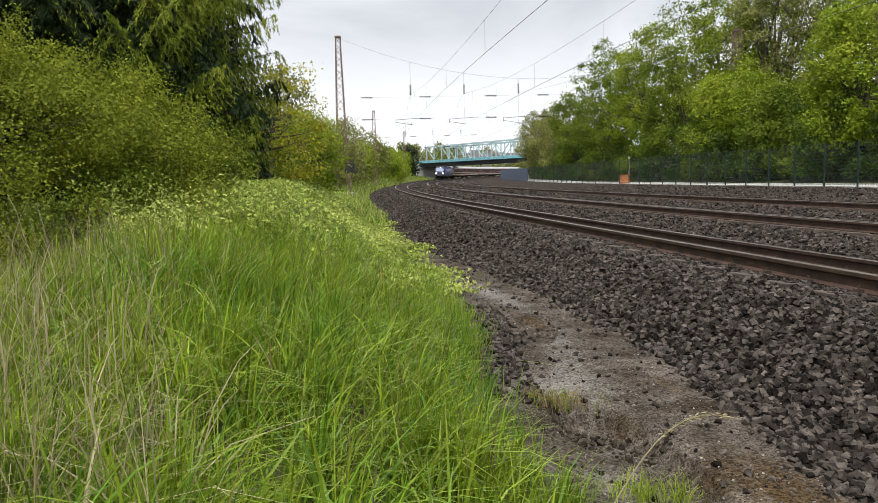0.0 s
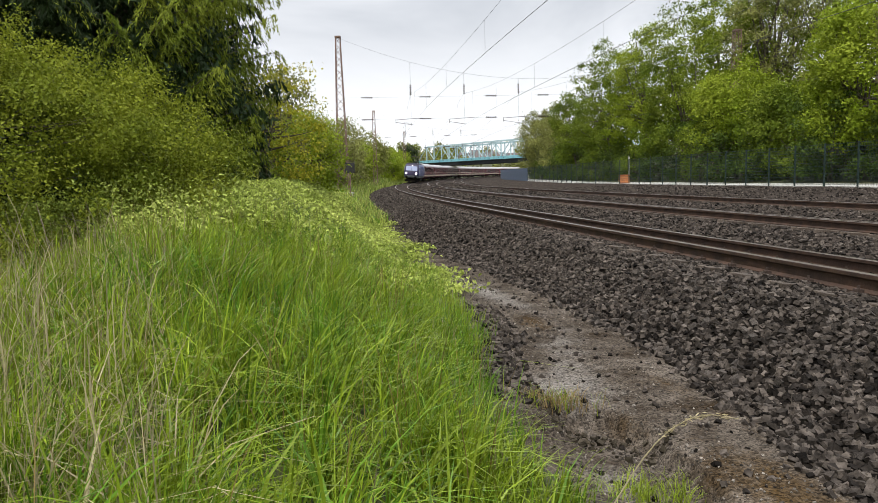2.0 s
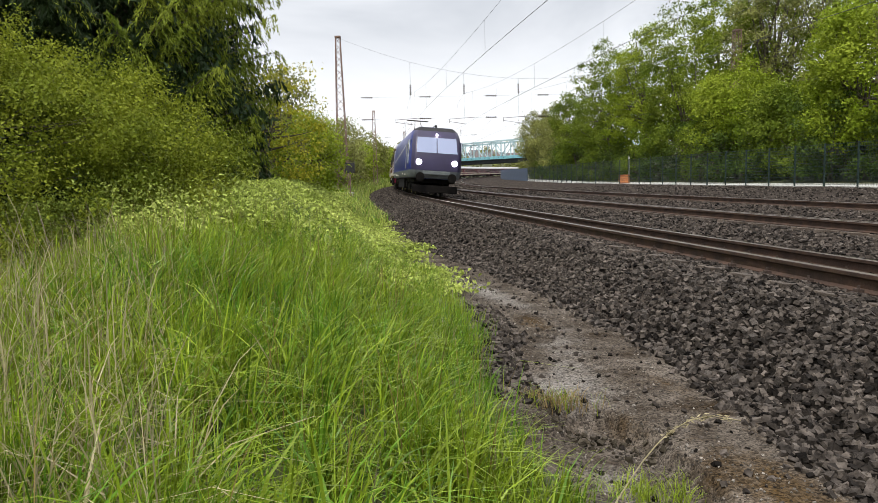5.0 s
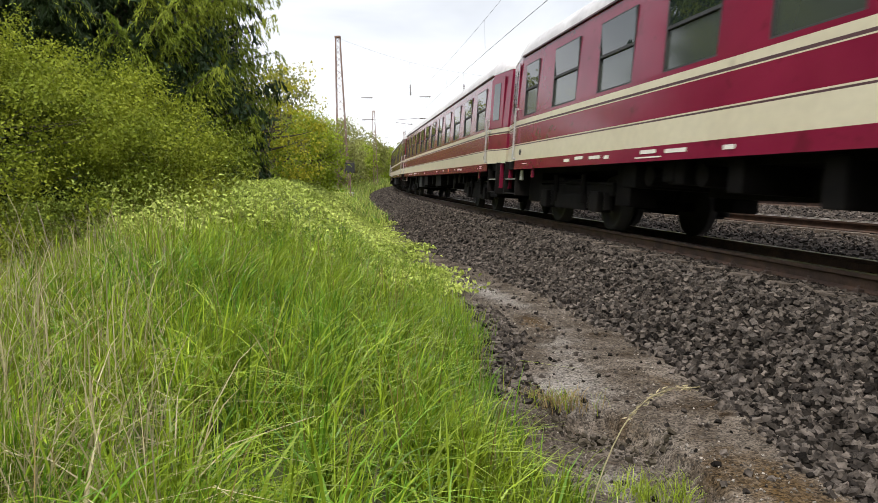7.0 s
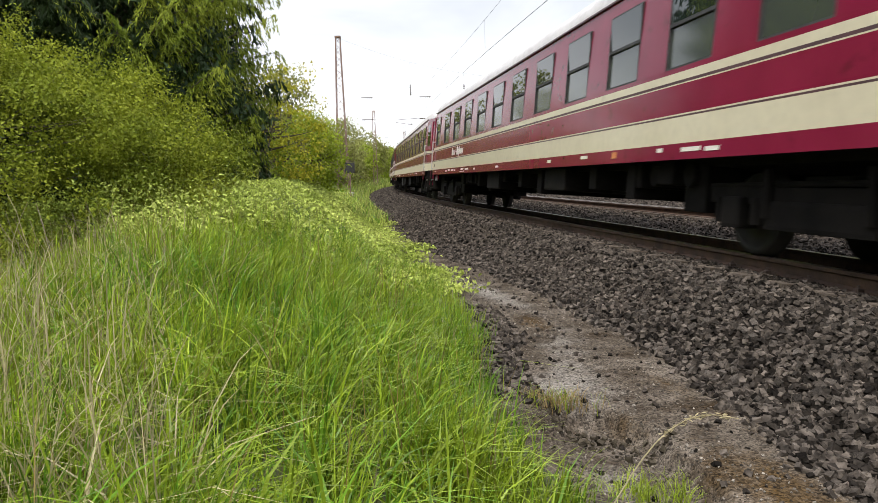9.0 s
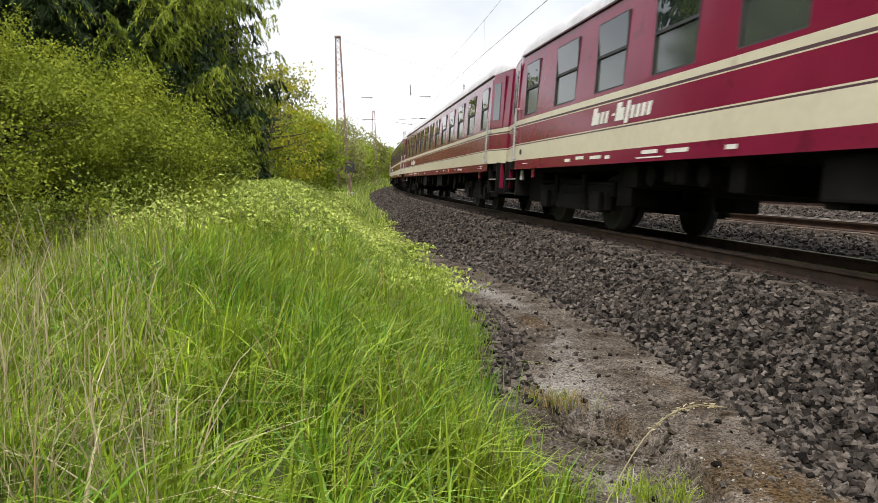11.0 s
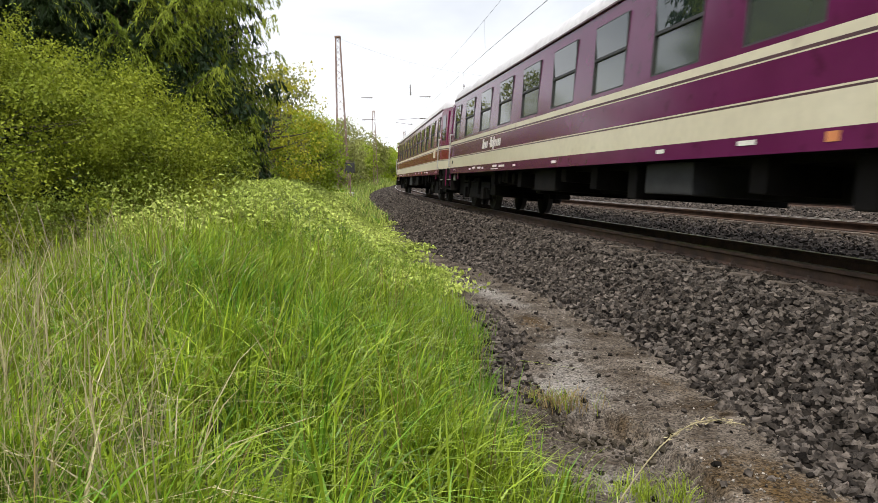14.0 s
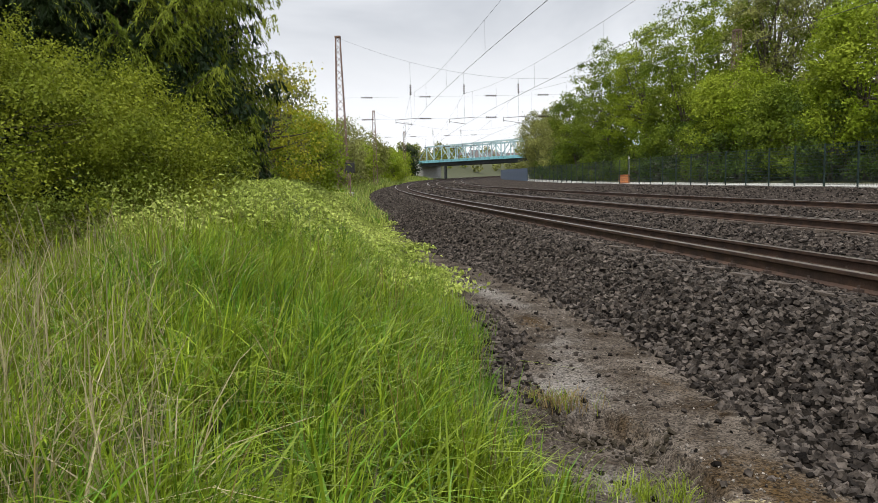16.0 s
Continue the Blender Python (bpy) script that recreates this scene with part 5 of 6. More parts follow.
def crown_points(rng, lobes, clumps, per, spread):
    """Leaf places in clumps scattered over the outside of lobes (centre, radii)."""
    pts, out = [], []
    w = np.array([l[1][0] * l[1][2] for l in lobes], float)
    for li, (c, r) in enumerate(lobes):
        k = max(3, int(clumps * w[li] / w.sum()))
        d = unit(rng.normal(size=(k, 3)))
        rad = 0.66 + 0.39 * rng.random(k) ** 0.6
        cc = np.array(c) + d * np.array(r) * rad[:, None]
        q = cc[:, None] + rng.normal(size=(k, per, 3)) * spread * rng.uniform(0.5, 1.3, (k, 1, 1)) * np.array([1, 1, 0.7])
        pts.append(q.reshape(-1, 3))
        out.append(unit((pts[-1] - np.array(c)) / np.array(r)))
    return np.concatenate(pts), np.concatenate(out)


def limbs(rng, base, lobes, r0, parent, mat=None, twigs=3, name="limb"):
    """Tapered trunk with forks out to the lobes."""
    mat = mat or M_BARK
    base = np.array(base, float)
    top = np.mean([l[0] for l in lobes], 0)
    k = np.linspace(0, 1, 7)[:, None]
    sway = np.concatenate([np.zeros((1, 3)), rng.normal(size=(6, 3)) * 0.12 * np.array([1, 1, 0])])
    trunk = base + (top - base) * k + sway * r0 * 5
    tube("trunk", trunk, r0 * (1 - 0.75 * k[:, 0]), mat, parent, sides=8)
    for c, r in lobes:
        for _ in range(twigs):
            t = rng.uniform(0.3, 0.95)
            p0 = trunk[0] + (trunk[-1] - trunk[0]) * t
            end = np.array(c) + unit(rng.normal(size=3)) * np.array(r) * rng.uniform(0.5, 1.0)
            end[2] = max(end[2], p0[2] + 0.1)
            mid = (p0 + end) / 2 + rng.normal(size=3) * 0.06 * np.linalg.norm(end - p0) - np.array([0, 0, 0.08 * np.linalg.norm(end - p0)])
            q = np.linspace(0, 1, 6)[:, None]
            tube(name, p0 * (1 - q) ** 2 + 2 * mid * q * (1 - q) + end * q ** 2, r0 * 0.42 * (1 - 0.85 * q[:, 0]), mat, parent, sides=5)


def build_tree(x, y, h, r, mat, label, leaf=0.2, clumps=110, per=70, low=0.15, bare=0.0, category="tree", name="tree", seed=0):
    rng = np.random.default_rng(seed + 100)
    s, u = su_of(x, y)
    z0 = float(ground_z(s, u)) - 0.1
    tree = tagged(empty(name, Matrix.Translation((x, y, z0))), label, category, "trees along the line")
    lobes = [((0, 0, h * (low + 0.5 * (1 - low))), (r * 0.92, r * 0.92, h * (1 - low) * 0.5))]
    for i in range(13):
        a = rng.uniform(0, 2 * math.pi)
        zz = h * rng.uniform(low + 0.1, 0.86)
        k = 1 - 0.45 * max(0, zz / h - 0.55) / 0.4
        lobes.append(((math.cos(a) * r * 0.66 * k, math.sin(a) * r * 0.66 * k, zz), (r * 0.42 * k, r * 0.42 * k, h * 0.105)))
    limbs(rng, (0, 0, 0), lobes, 0.016 * h + 0.04 if bare < 0.4 else 0.009 * h + 0.03, tree, twigs=2 if bare < 0.4 else 8)
    pts, out = crown_points(rng, lobes, int(clumps * (1 - bare)), per, leaf * 2.9)
    above = pts[:, 2] > 0.1
    pts, out = pts[above], out[above]
    leaves_object("crown", leaf_quads(pts, leaf * rng.uniform(0.7, 1.3, len(pts)), rng, up=0.4, face=out), mat, tree, tri=True)
    return tree


def right_trees():
    spec = [  # s, u, height, radius, material, leaf, bare
        (146, 28.0, 12, 4.0, M_TREE_C, 0.30, 0.1), (128, 25.5, 12.5, 4.5, M_TREE_C, 0.28, 0.2), (112, 26.5, 12.5, 4.2, M_TREE_C, 0.26, 0.35), (98, 26, 12.5, 4.2, M_TREE, 0.26, 0.1),
        (87, 27.5, 17.6, 5.3, M_TREE, 0.26, 0.0), (77, 29, 17.8, 5.0, M_TREE_B, 0.25, 0.0), (66, 28.5, 17.2, 4.6, M_TREE, 0.25, 0.0), (60, 34, 20.0, 5.2, M_TREE_C, 0.24, 0.3), (64, 37, 20.0, 5.5, M_TREE, 0.26, 0.0), (72, 35, 18.5, 5.0, M_TREE_B, 0.26, 0.0),
        (55, 28, 10.0, 3.6, M_TREE_B, 0.24, 0.0), (50, 34, 20.5, 5.2, M_TREE_C, 0.24, 0.3), (48, 28, 7.5, 3.4, M_TREE, 0.22, 0.0), (43, 31.5, 15.5, 4.2, M_TREE_B, 0.22, 0.0),
        (39, 27.5, 11.5, 3.6, M_TREE_B, 0.22, 0.0), (34, 31, 15, 4.2, M_TREE_C, 0.2, 0.5), (30, 27, 8.5, 3.4, M_TREE_B, 0.2, 0.0), (24, 28, 9, 3.6, M_TREE, 0.2, 0.0), (38, 37, 18, 4.5, M_TREE_C, 0.22, 0.75)]
    words = {M_TREE.name: "mid-green broadleaf tree in spring leaf behind the fence", M_TREE_B.name: "bright yellow-green broadleaf tree behind the fence",
             M_TREE_C.name: "sparse budding tree with brown branches behind the fence"}
    for i, (s, u, h, r, mat, leaf, bare) in enumerate(spec):
        p = at(s, u, 0)
        build_tree(p[0], p[1], h, r, mat, words[mat.name], leaf * 0.60, 300, 100, 0.12, bare, seed=i)
    rng = np.random.default_rng(5)
    for i in range(26):
        s = 22 + i * 4.6
        u = 25.6 + rng.uniform(-0.3, 1.6)
        p = at(s, u, 0)
        build_tree(p[0], p[1], rng.uniform(3.2, 6.0), rng.uniform(1.9, 2.7), (M_UNDERGROWTH, M_UNDERGROWTH, M_TREE)[i % 3], "leafy green undergrowth bush behind the fence", 0.12, 55, 80, 0.0, 0.0,
                   "bush", "bush", seed=40 + i)


right_trees()


def left_shrub(x, y, lobes, label, n, leaf, mat, seed):
    rng = np.random.default_rng(seed)
    s, u = su_of(x, y)
    z0 = float(ground_z(s, u)) - 0.05
    shrub = tagged(empty("shrub", Matrix.Translation((x, y, z0))), label, "shrub", "shrubs on the bank")
    limbs(rng, (0, 0, 0), lobes, 0.03, shrub, M_BARK, twigs=5, name="branch")
    pts, out = crown_points(rng, lobes, n // 170, 170, leaf * 5.2)
    s, u = su_of(pts[:, 0] + x, pts[:, 1] + y)
    above = pts[:, 2] + z0 > ground_z(s, u)
    pts, out = pts[above], out[above]
    leaves_object("foliage", leaf_quads(pts, leaf * rng.uniform(0.6, 1.3, len(pts)), rng, up=0.4, face=out * 0.7 + np.array([0, 0, 0.35])), mat, shrub, tri=True)
    return shrub


left_shrub(-6.3, 9.6, [((0, 0, 1.55), (2.3, 1.8, 1.6)), ((0.9, 0.3, 2.15), (1.2, 1.2, 1.0)), ((-1.4, 0.2, 2.7), (1.5, 1.4, 1.15)), ((1.9, 0.6, 1.3), (1.0, 1.0, 1.1)), ((-0.3, 0.5, 2.85), (1.1, 1.1, 0.8)),
                         ((-2.5, -0.8, 1.2), (1.6, 1.2, 1.5)), ((-2.6, 0, 2.9), (1.5, 1.2, 1.2))],
           "dense olive-green leafy shrub on the bank", 115000, 0.034, M_SHRUB, 21)
left_shrub(-4.55, 11.6, [((0, 0, 0.9), (1.1, 1.0, 1.1)), ((0.4, 0.4, 0.6), (0.9, 0.8, 0.8)), ((-0.7, 0, 1.6), (0.9, 0.9, 1.0))], "smaller green shrub below the conifer", 30000, 0.034, M_SHRUB, 22)
left_shrub(-5.3, 6.9, [((0, 0, 0.4), (0.7, 0.6, 0.5)), ((-0.8, 0.3, 0.5), (0.8, 0.6, 0.7))], "low green shrub at the edge of the hollow", 12000, 0.034, M_SHRUB, 23)
left_shrub(-3.7, 9.2, [((0, 0, 0.25), (0.9, 0.6, 0.4)), ((-1.0, -0.1, 0.3), (0.9, 0.6, 0.45)), ((0.9, 0.4, 0.3), (0.7, 0.6, 0.4))], "low pale bramble mound below the shrub", 14000, 0.036, M_BRAMBLE, 24)
left_shrub(-5.2, 8.0, [((0, 0, 0.35), (0.7, 0.5, 0.5)), ((-0.9, -0.2, 0.55), (0.9, 0.6, 0.7)), ((-1.8, -0.3, 0.6), (0.9, 0.7, 0.8))], "yellow-green leafy undergrowth below the shrub", 15000, 0.036, M_SHRUB, 25)


def conifer(x, y, h, r, seed, label, boughs=110, dark_share=0.0, spray=0.023):
    """Tiers of boughs that sweep out and up, hung with narrow drooping sprays."""
    rng = np.random.default_rng(seed)
    s, u = su_of(x, y)
    tree = tagged(empty("conifer", Matrix.Translation((x, y, float(ground_z(s, u)) - 0.1))), label, "conifer", "trees along the line")
    k = np.linspace(0, 1, 8)
    tube("trunk", np.stack([0.1 * np.sin(3 * k), 0 * k, k * h], 1), 0.22 * (1 - 0.9 * k), M_BARK, tree, sides=8)
    dark, light = [], []
    q = np.linspace(0, 1, 14)
    for i in range(boughs):
        z = h * (0.02 + 0.9 * ((i + rng.random()) / boughs) ** 1.35)
        a = i * 2.4 + rng.normal() * 0.35
        reach = r * (0.64 + 0.36 * min(1.0, z / 4.0)) * (1.0 - 0.8 * (z / h) ** 2.2) * rng.uniform(0.72, 1.1)
        d = np.array([math.cos(a), math.sin(a), 0.0])
        side = np.cross(d, [0, 0, 1.0])
        bough = np.outer(q * reach, d) + np.outer(np.sin(q * 2.5) * reach * 0.07 * rng.normal(), side)
        bough[:, 2] = z - 0.10 * reach * np.sin(q * 3.1) + 0.22 * reach * q ** 2 - 0.10 * reach * q ** 6
        tube("bough", bough, 0.035 * (1 - 0.85 * q), M_BARK, tree, sides=4)
        # side twigs, each a hanging string of sprays
        nt = 52 if dark_share < 0.5 else 36
        tt = 0.12 + 0.88 * (np.arange(nt) + rng.random(nt)) / nt
        sd = np.where(rng.random(nt) < 0.5, -1.0, 1.0)
        ln = (0.30 + 0.30 * reach * (1.1 - tt) * 0.6) * rng.uniform(0.6, 1.3, nt)
        root = np.stack([np.interp(tt, q, bough[:, j]) for j in range(3)], 1)
        m = 22
        g = rng.random((nt, m)) ** 0.8
        p = root[:, None] + (side * sd[:, None])[:, None] * (ln[:, None] * g)[..., None] * 0.75 + d * (ln[:, None] * g)[..., None] * 0.45
        p[..., 2] -= ln[:, None] * g ** 2 * 1.1
        p = (p + rng.normal(size=p.shape) * 0.020).reshape(-1, 3)
        dr = np.repeat(np.array([0, 0, -1.0]) + d * 0.35 + side * sd[:, None] * 0.5, m, 0)
        quads = leaf_quads(p, spray * rng.uniform(0.7, 1.4, len(p)), rng, long=5.6, droop=dr * 0.8)
        # outer sprays on the +x side take the painted lit tone, the rest dark
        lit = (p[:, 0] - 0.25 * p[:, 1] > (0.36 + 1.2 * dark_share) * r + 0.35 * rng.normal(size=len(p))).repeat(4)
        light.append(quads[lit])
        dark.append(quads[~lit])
    # dark core leaves: the crown's inner shade put into their colour
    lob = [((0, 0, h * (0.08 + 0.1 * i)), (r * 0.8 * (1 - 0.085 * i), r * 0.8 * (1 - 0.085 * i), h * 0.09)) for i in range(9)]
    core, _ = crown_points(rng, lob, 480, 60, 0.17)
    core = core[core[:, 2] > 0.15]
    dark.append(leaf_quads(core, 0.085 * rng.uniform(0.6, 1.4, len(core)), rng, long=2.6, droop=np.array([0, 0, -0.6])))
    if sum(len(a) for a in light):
        leaves_object("light_sprays", np.concatenate(light), M_CONIFER_LIT, tree, "hanging yellow-green sprays in a painted lit tone")
    leaves_object("dark_sprays", np.concatenate(dark), M_CONIFER_DARK, tree, "deep green sprays, partly painted shade", tri=True)


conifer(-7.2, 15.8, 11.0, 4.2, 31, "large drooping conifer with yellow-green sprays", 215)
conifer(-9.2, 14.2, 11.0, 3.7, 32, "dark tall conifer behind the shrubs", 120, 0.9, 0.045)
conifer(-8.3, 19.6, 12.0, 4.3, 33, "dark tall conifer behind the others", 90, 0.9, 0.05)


def left_trees():
    spec = [(-5.5, 22.6, 4.7, 2.0, M_YELLOW, 0.07, 0, "yellow-green leafy bush beside the conifer"), (-4.7, 25, 2.9, 1.5, M_TREE_B, 0.075, 0, "bright green leafy bush on the bank"),
            (-7.6, 33, 6.0, 2.0, M_TREE_C, 0.11, 0.45, "thin budding tree on the bank"), (-9.5, 39, 7.5, 2.6, M_TREE_C, 0.12, 0.2, "green tree on the bank"),
            (-9.4, 37, 3.2, 1.8, M_TREE_C, 0.10, 0, "olive budding bush on the bank"), (-11.0, 55, 8.0, 3.0, M_TREE_C, 0.15, 0.5, "thin budding tree on the bank"),
            (-10.6, 72, 7.0, 2.8, M_TREE_C, 0.16, 0.4, "thin budding tree on the bank"), (-13.0, 92, 9.5, 3.6, M_TREE_C, 0.2, 0.1, "green tree on the slope by the curve"),
            (-13.0, 116, 7.0, 3.0, M_TREE_B, 0.22, 0, "bright green tree on the slope by the curve"), (-13.5, 135, 10.5, 4.0, M_TREE_C, 0.25, 0.1, "green tree on the slope by the curve"),
            (-11.5, 170, 8.0, 3.6, M_TREE_B, 0.28, 0, "bright green tree on the slope by the curve"), (-11.5, 200, 9.0, 3.8, M_TREE_B, 0.3, 0, "bright green tree near the bridge"),
            (-10.8, 76, 4.0, 1.9, M_TREE_C, 0.14, 0.3, "thin budding bush on the slope"), (-12.6, 86, 6.5, 2.3, M_TREE_C, 0.15, 0.3, "thin budding tree on the slope"),
            (-13.0, 100, 6.5, 2.6, M_TREE_C, 0.16, 0, "bright green tree on the slope by the curve"), (-14.0, 124, 8.0, 2.8, M_TREE_C, 0.18, 0.1, "green tree on the slope by the curve"), (-11.5, 62, 5.0, 2.2, M_TREE_C, 0.13, 0.35, "thin budding bush on the slope"),
            (-11.8, 47, 4.4, 2.0, M_TREE_C, 0.12, 0.35, "thin budding bush on the bank"), (-9.5, 150, 6.5, 2.6, M_TREE_B, 0.2, 0, "bright green tree near the bridge"),
            (-16, 66, 10, 3.4, M_TREE_C, 0.18, 0.5, "thin budding tree on the bank"), (-19, 110, 12, 4.5, M_TREE_C, 0.22, 0.3, "thin budding tree on the slope"), (-8.2, 207, 11, 2.0, M_CONIFER_DARK, 0.3, 0, "dark evergreen tree beside the bridge")]
    for i, (x, y, h, r, mat, leaf, bare, label) in enumerate(spec):
        build_tree(x, y, h, r, mat, label, leaf, 105, 64, 0.05, bare, "bush" if h < 5 else "tree", "bush" if h < 5 else "tree", seed=200 + i)


left_trees()


def trees_behind():
    """The wooded bank behind the camera, which the coach windows mirror."""
    for i, (x, y, h, r) in enumerate(((-9.5, 1.5, 9, 3.0), (-7.5, -6, 9, 3.2), (-6.5, -15, 8, 3.2), (-5.5, -25, 10, 3.6), (-4.5, -38, 10, 4.0))):
        build_tree(x, y, h, r, (M_TREE, M_TREE_B)[i % 2], "green tree on the bank", 0.20, 80, 50, 0.05, 0.0, seed=300 + i)


trees_behind()


def far_woods():
    rng = np.random.default_rng(8)
    pts, sizes = [], []
    for i in range(240):
        s = rng.uniform(40, 520)
        u = -rng.uniform(13, 90) if i % 3 else rng.uniform(38, 110)
        if u < 0 and s > 250:
            u *= 1.6
        p = at(s, u, float(height(s, u)))
        h = rng.uniform(4, 9)
        c = p + np.array([0, 0, h * 0.5])
        d = unit(rng.normal(size=(150, 3)))
        pts.append(c + d * np.array([h * 0.42, h * 0.42, h * 0.5]) * (0.5 + 0.55 * rng.random((150, 1))))
        sizes.append(np.full(150, 0.12 * h))
    pts, sizes = np.concatenate(pts), np.concatenate(sizes)
    ob = leaves_object("far_woods", leaf_quads(pts, sizes, rng, up=0.5), [M_TREE, M_TREE_C, M_SHRUB], None, pick=(np.arange(len(pts)) // 150) % 3)
    tagged(ob, "distant mixed green spring woods on the slopes", "woods", kind="stuff")


far_woods()


def build_house(x, y, z, w, d, h, ang, roof_mat):
    house = tagged(empty("house", Matrix.Translation((x, y, z)) @ Matrix.Rotation(ang, 4, "Z")), "distant grey house with a dark pitched roof", "house", "distant houses")
    part("wall", box((-w / 2, -d / 2, -4), (w / 2, d / 2, h)), M_HOUSE, house)
    bm = bmesh.new()
    e = 0.4
    v = [bm.verts.new(c) for c in ((-w / 2 - e, -d / 2 - e, h - 0.2), (w / 2 + e, -d / 2 - e, h - 0.2), (w / 2 + e, d / 2 + e, h - 0.2), (-w / 2 - e, d / 2 + e, h - 0.2),
                                   (-w / 2 - e, 0, h + d * 0.45), (w / 2 + e, 0, h + d * 0.45))]
    for f in ((0, 1, 5, 4), (2, 3, 4, 5), (1, 2, 5), (3, 0, 4), (3, 2, 1, 0)):
        bm.faces.new([v[i] for i in f])
    part("roof", bm, roof_mat, house)
    for i in range(int(w // 3)):
        for zz in (1.0, 3.8):
            xx = -w / 2 + 1.5 + i * 3
            part("window", box((xx - 0.5, -d / 2 - 0.05, zz), (xx + 0.5, -d / 2 + 0.05, zz + 1.3)), M_GLASS, house)


for i, (x, y, z, w) in enumerate(((2, 420, 12, 12), (14, 430, 13, 10), (26, 425, 12.5, 14), (40, 440, 13, 12), (52, 430, 12, 10), (33, 470, 16, 16), (8, 470, 15, 14))):
    build_house(x, y + 30, z - 5.2, w, 9, 6, 0.2 * (i % 3 - 1), M_TILE)


# ---- grass, straw, brambles ----
def blades(rng, base, length, width, lean, bend, levels=4):
    """Curved tapering blades of grass: vertices and quads."""
    n = len(base)
    k = np.linspace(0, 1, levels)
    dirn = np.stack([np.cos(lean), np.sin(lean), np.zeros(n)], 1)
    side = np.stack([-np.sin(lean), np.cos(lean), np.zeros(n)], 1)
    turn = rng.uniform(-1.2, 1.2, n)
    side = side * np.cos(turn)[:, None] + dirn * np.sin(turn)[:, None]
    rise = length[:, None] * (k - 0.38 * np.abs(bend)[:, None] * k ** 3)
    out = length[:, None] * bend[:, None] * k ** 2 * 0.8
    mid = base[:, None] + out[..., None] * dirn[:, None]
    mid[..., 2] += rise
    w = width[:, None] * (1 - k ** 2 * 0.93) / 2
    v = np.stack([mid - side[:, None] * w[..., None], mid + side[:, None] * w[..., None]], 2).reshape(-1, 3)
    i = np.arange(n)[:, None] * levels * 2 + np.arange(levels - 1)[None] * 2
    f = np.stack([i, i + 1, i + 3, i + 2], -1).reshape(-1, 4)
    return v, f


def build_grass():
    rng = np.random.default_rng(17)
    n, m = 3500, 19
    s, u = 0.2 + 12.6 * rng.random(n) ** 1.25, -3.25 - 9.0 * rng.random(n) ** 1.15
    p = at(s, u, height(s, u))
    patch = wavy(s, u, 0.9, 9.0)
    inside = (u < grass_edge(s, u) - 0.02) & (np.hypot(p[:, 0], p[:, 1]) > 1.3) & (p[:, 1] > 0.7) & (np.abs(p[:, 0]) < 0.72 * p[:, 1] + 0.8)
    inside &= (rng.random(n) < 1 - smooth(10.0, 12.5, s)) & (rng.random(n) < 1 - smooth(-9.0, -11.0, u))
    s, u, patch = s[inside], u[inside], patch[inside]
    n = len(s)
    # tussocks: blades fan out from each root, taller on the mound, short and fine along the path
    verge = smooth(-4.5, -3.6, u)
    tall = rng.uniform(0.34, 0.62, n) * (1 + 0.15 * patch) * (1 - 0.55 * verge)
    sway = -0.4 + 1.0 * wavy(s, u, 0.6, 14.0)
    hue = np.where(patch + 0.8 * rng.normal(size=n) + 0.8 * verge > 0.75, 1, 0)
    fan = rng.uniform(0, 2 * math.pi, (n, m))
    reach = np.abs(rng.normal(size=(n, m))) * 0.07
    bs, bu = (s[:, None] + reach * np.sin(fan)).ravel(), (u[:, None] + reach * np.cos(fan)).ravel()
    ok = bu < grass_edge(bs, bu) + 0.06
    q = at(bs, bu, height(bs, bu) - 0.01)
    ok &= np.hypot(q[:, 0], q[:, 1]) > 1.15
    lean = np.where(rng.random((n, m)) < 0.5, fan, sway[:, None] + 0.7 * rng.normal(size=(n, m))).ravel()
    length = (tall[:, None] * rng.uniform(0.55, 1.2, (n, m))).ravel()
    bend = (0.15 + 1.45 * rng.random((n, m)) ** 1.3 * (1 - 0.45 * verge)[:, None]).ravel()
    width = (rng.uniform(0.006, 0.017, (n, m)) * (1 - 0.45 * verge)[:, None]).ravel()
    pick = np.repeat(hue, m)
    pick = np.where(rng.random(n * m) < 0.012 + 0.035 * smooth(-5.2, -6.6, bu), 2, pick)
    v, f = blades(rng, q[ok], length[ok], width[ok], lean[ok], bend[ok], 5)
    ob = fast_mesh("meadow_grass", v, f, [M_GRASS, M_GRASS_B, M_STRAW], np.repeat(pick[ok], 4))
    tagged(ob, "lush bright green spring grass on the bank", "grass", kind="stuff")
    # short undergrass that closes the sward
    n = 15000
    s, u = 1.0 + 11.5 * rng.random(n) ** 1.2, -3.0 - 8.0 * rng.random(n) ** 1.2
    q = at(s, u, height(s, u))
    ok = (u < grass_edge(s, u) + 0.05 * rng.normal(size=n)) & (np.hypot(q[:, 0], q[:, 1]) > 1.15) & (np.abs(q[:, 0]) < 0.72 * q[:, 1] + 0.6)
    q, u = q[ok], u[ok]
    n = len(q)
    v, f = blades(rng, q, rng.uniform(0.10, 0.26, n), rng.uniform(0.004, 0.009, n), rng.uniform(0, 6.3, n), rng.uniform(0.1, 1.0, n), 4)
    ob = fast_mesh("under_grass", v, f, [M_GRASS_B, M_GRASS], np.repeat((rng.random(n) < 0.5).astype(int), 3))
    tagged(ob, "short dense green grass beneath the taller blades", "grass", kind="stuff")
    # last year's brown flowering stems
    n = 520
    s, u = 2.4 + 8.0 * rng.random(n), -4.1 - 3.6 * rng.random(n)
    v, f = blades(rng, at(s, u, height(s, u)), rng.uniform(0.45, 0.85, n), rng.uniform(0.003, 0.0055, n), rng.uniform(0, 6.3, n), rng.uniform(0.0, 0.45, n), 5)
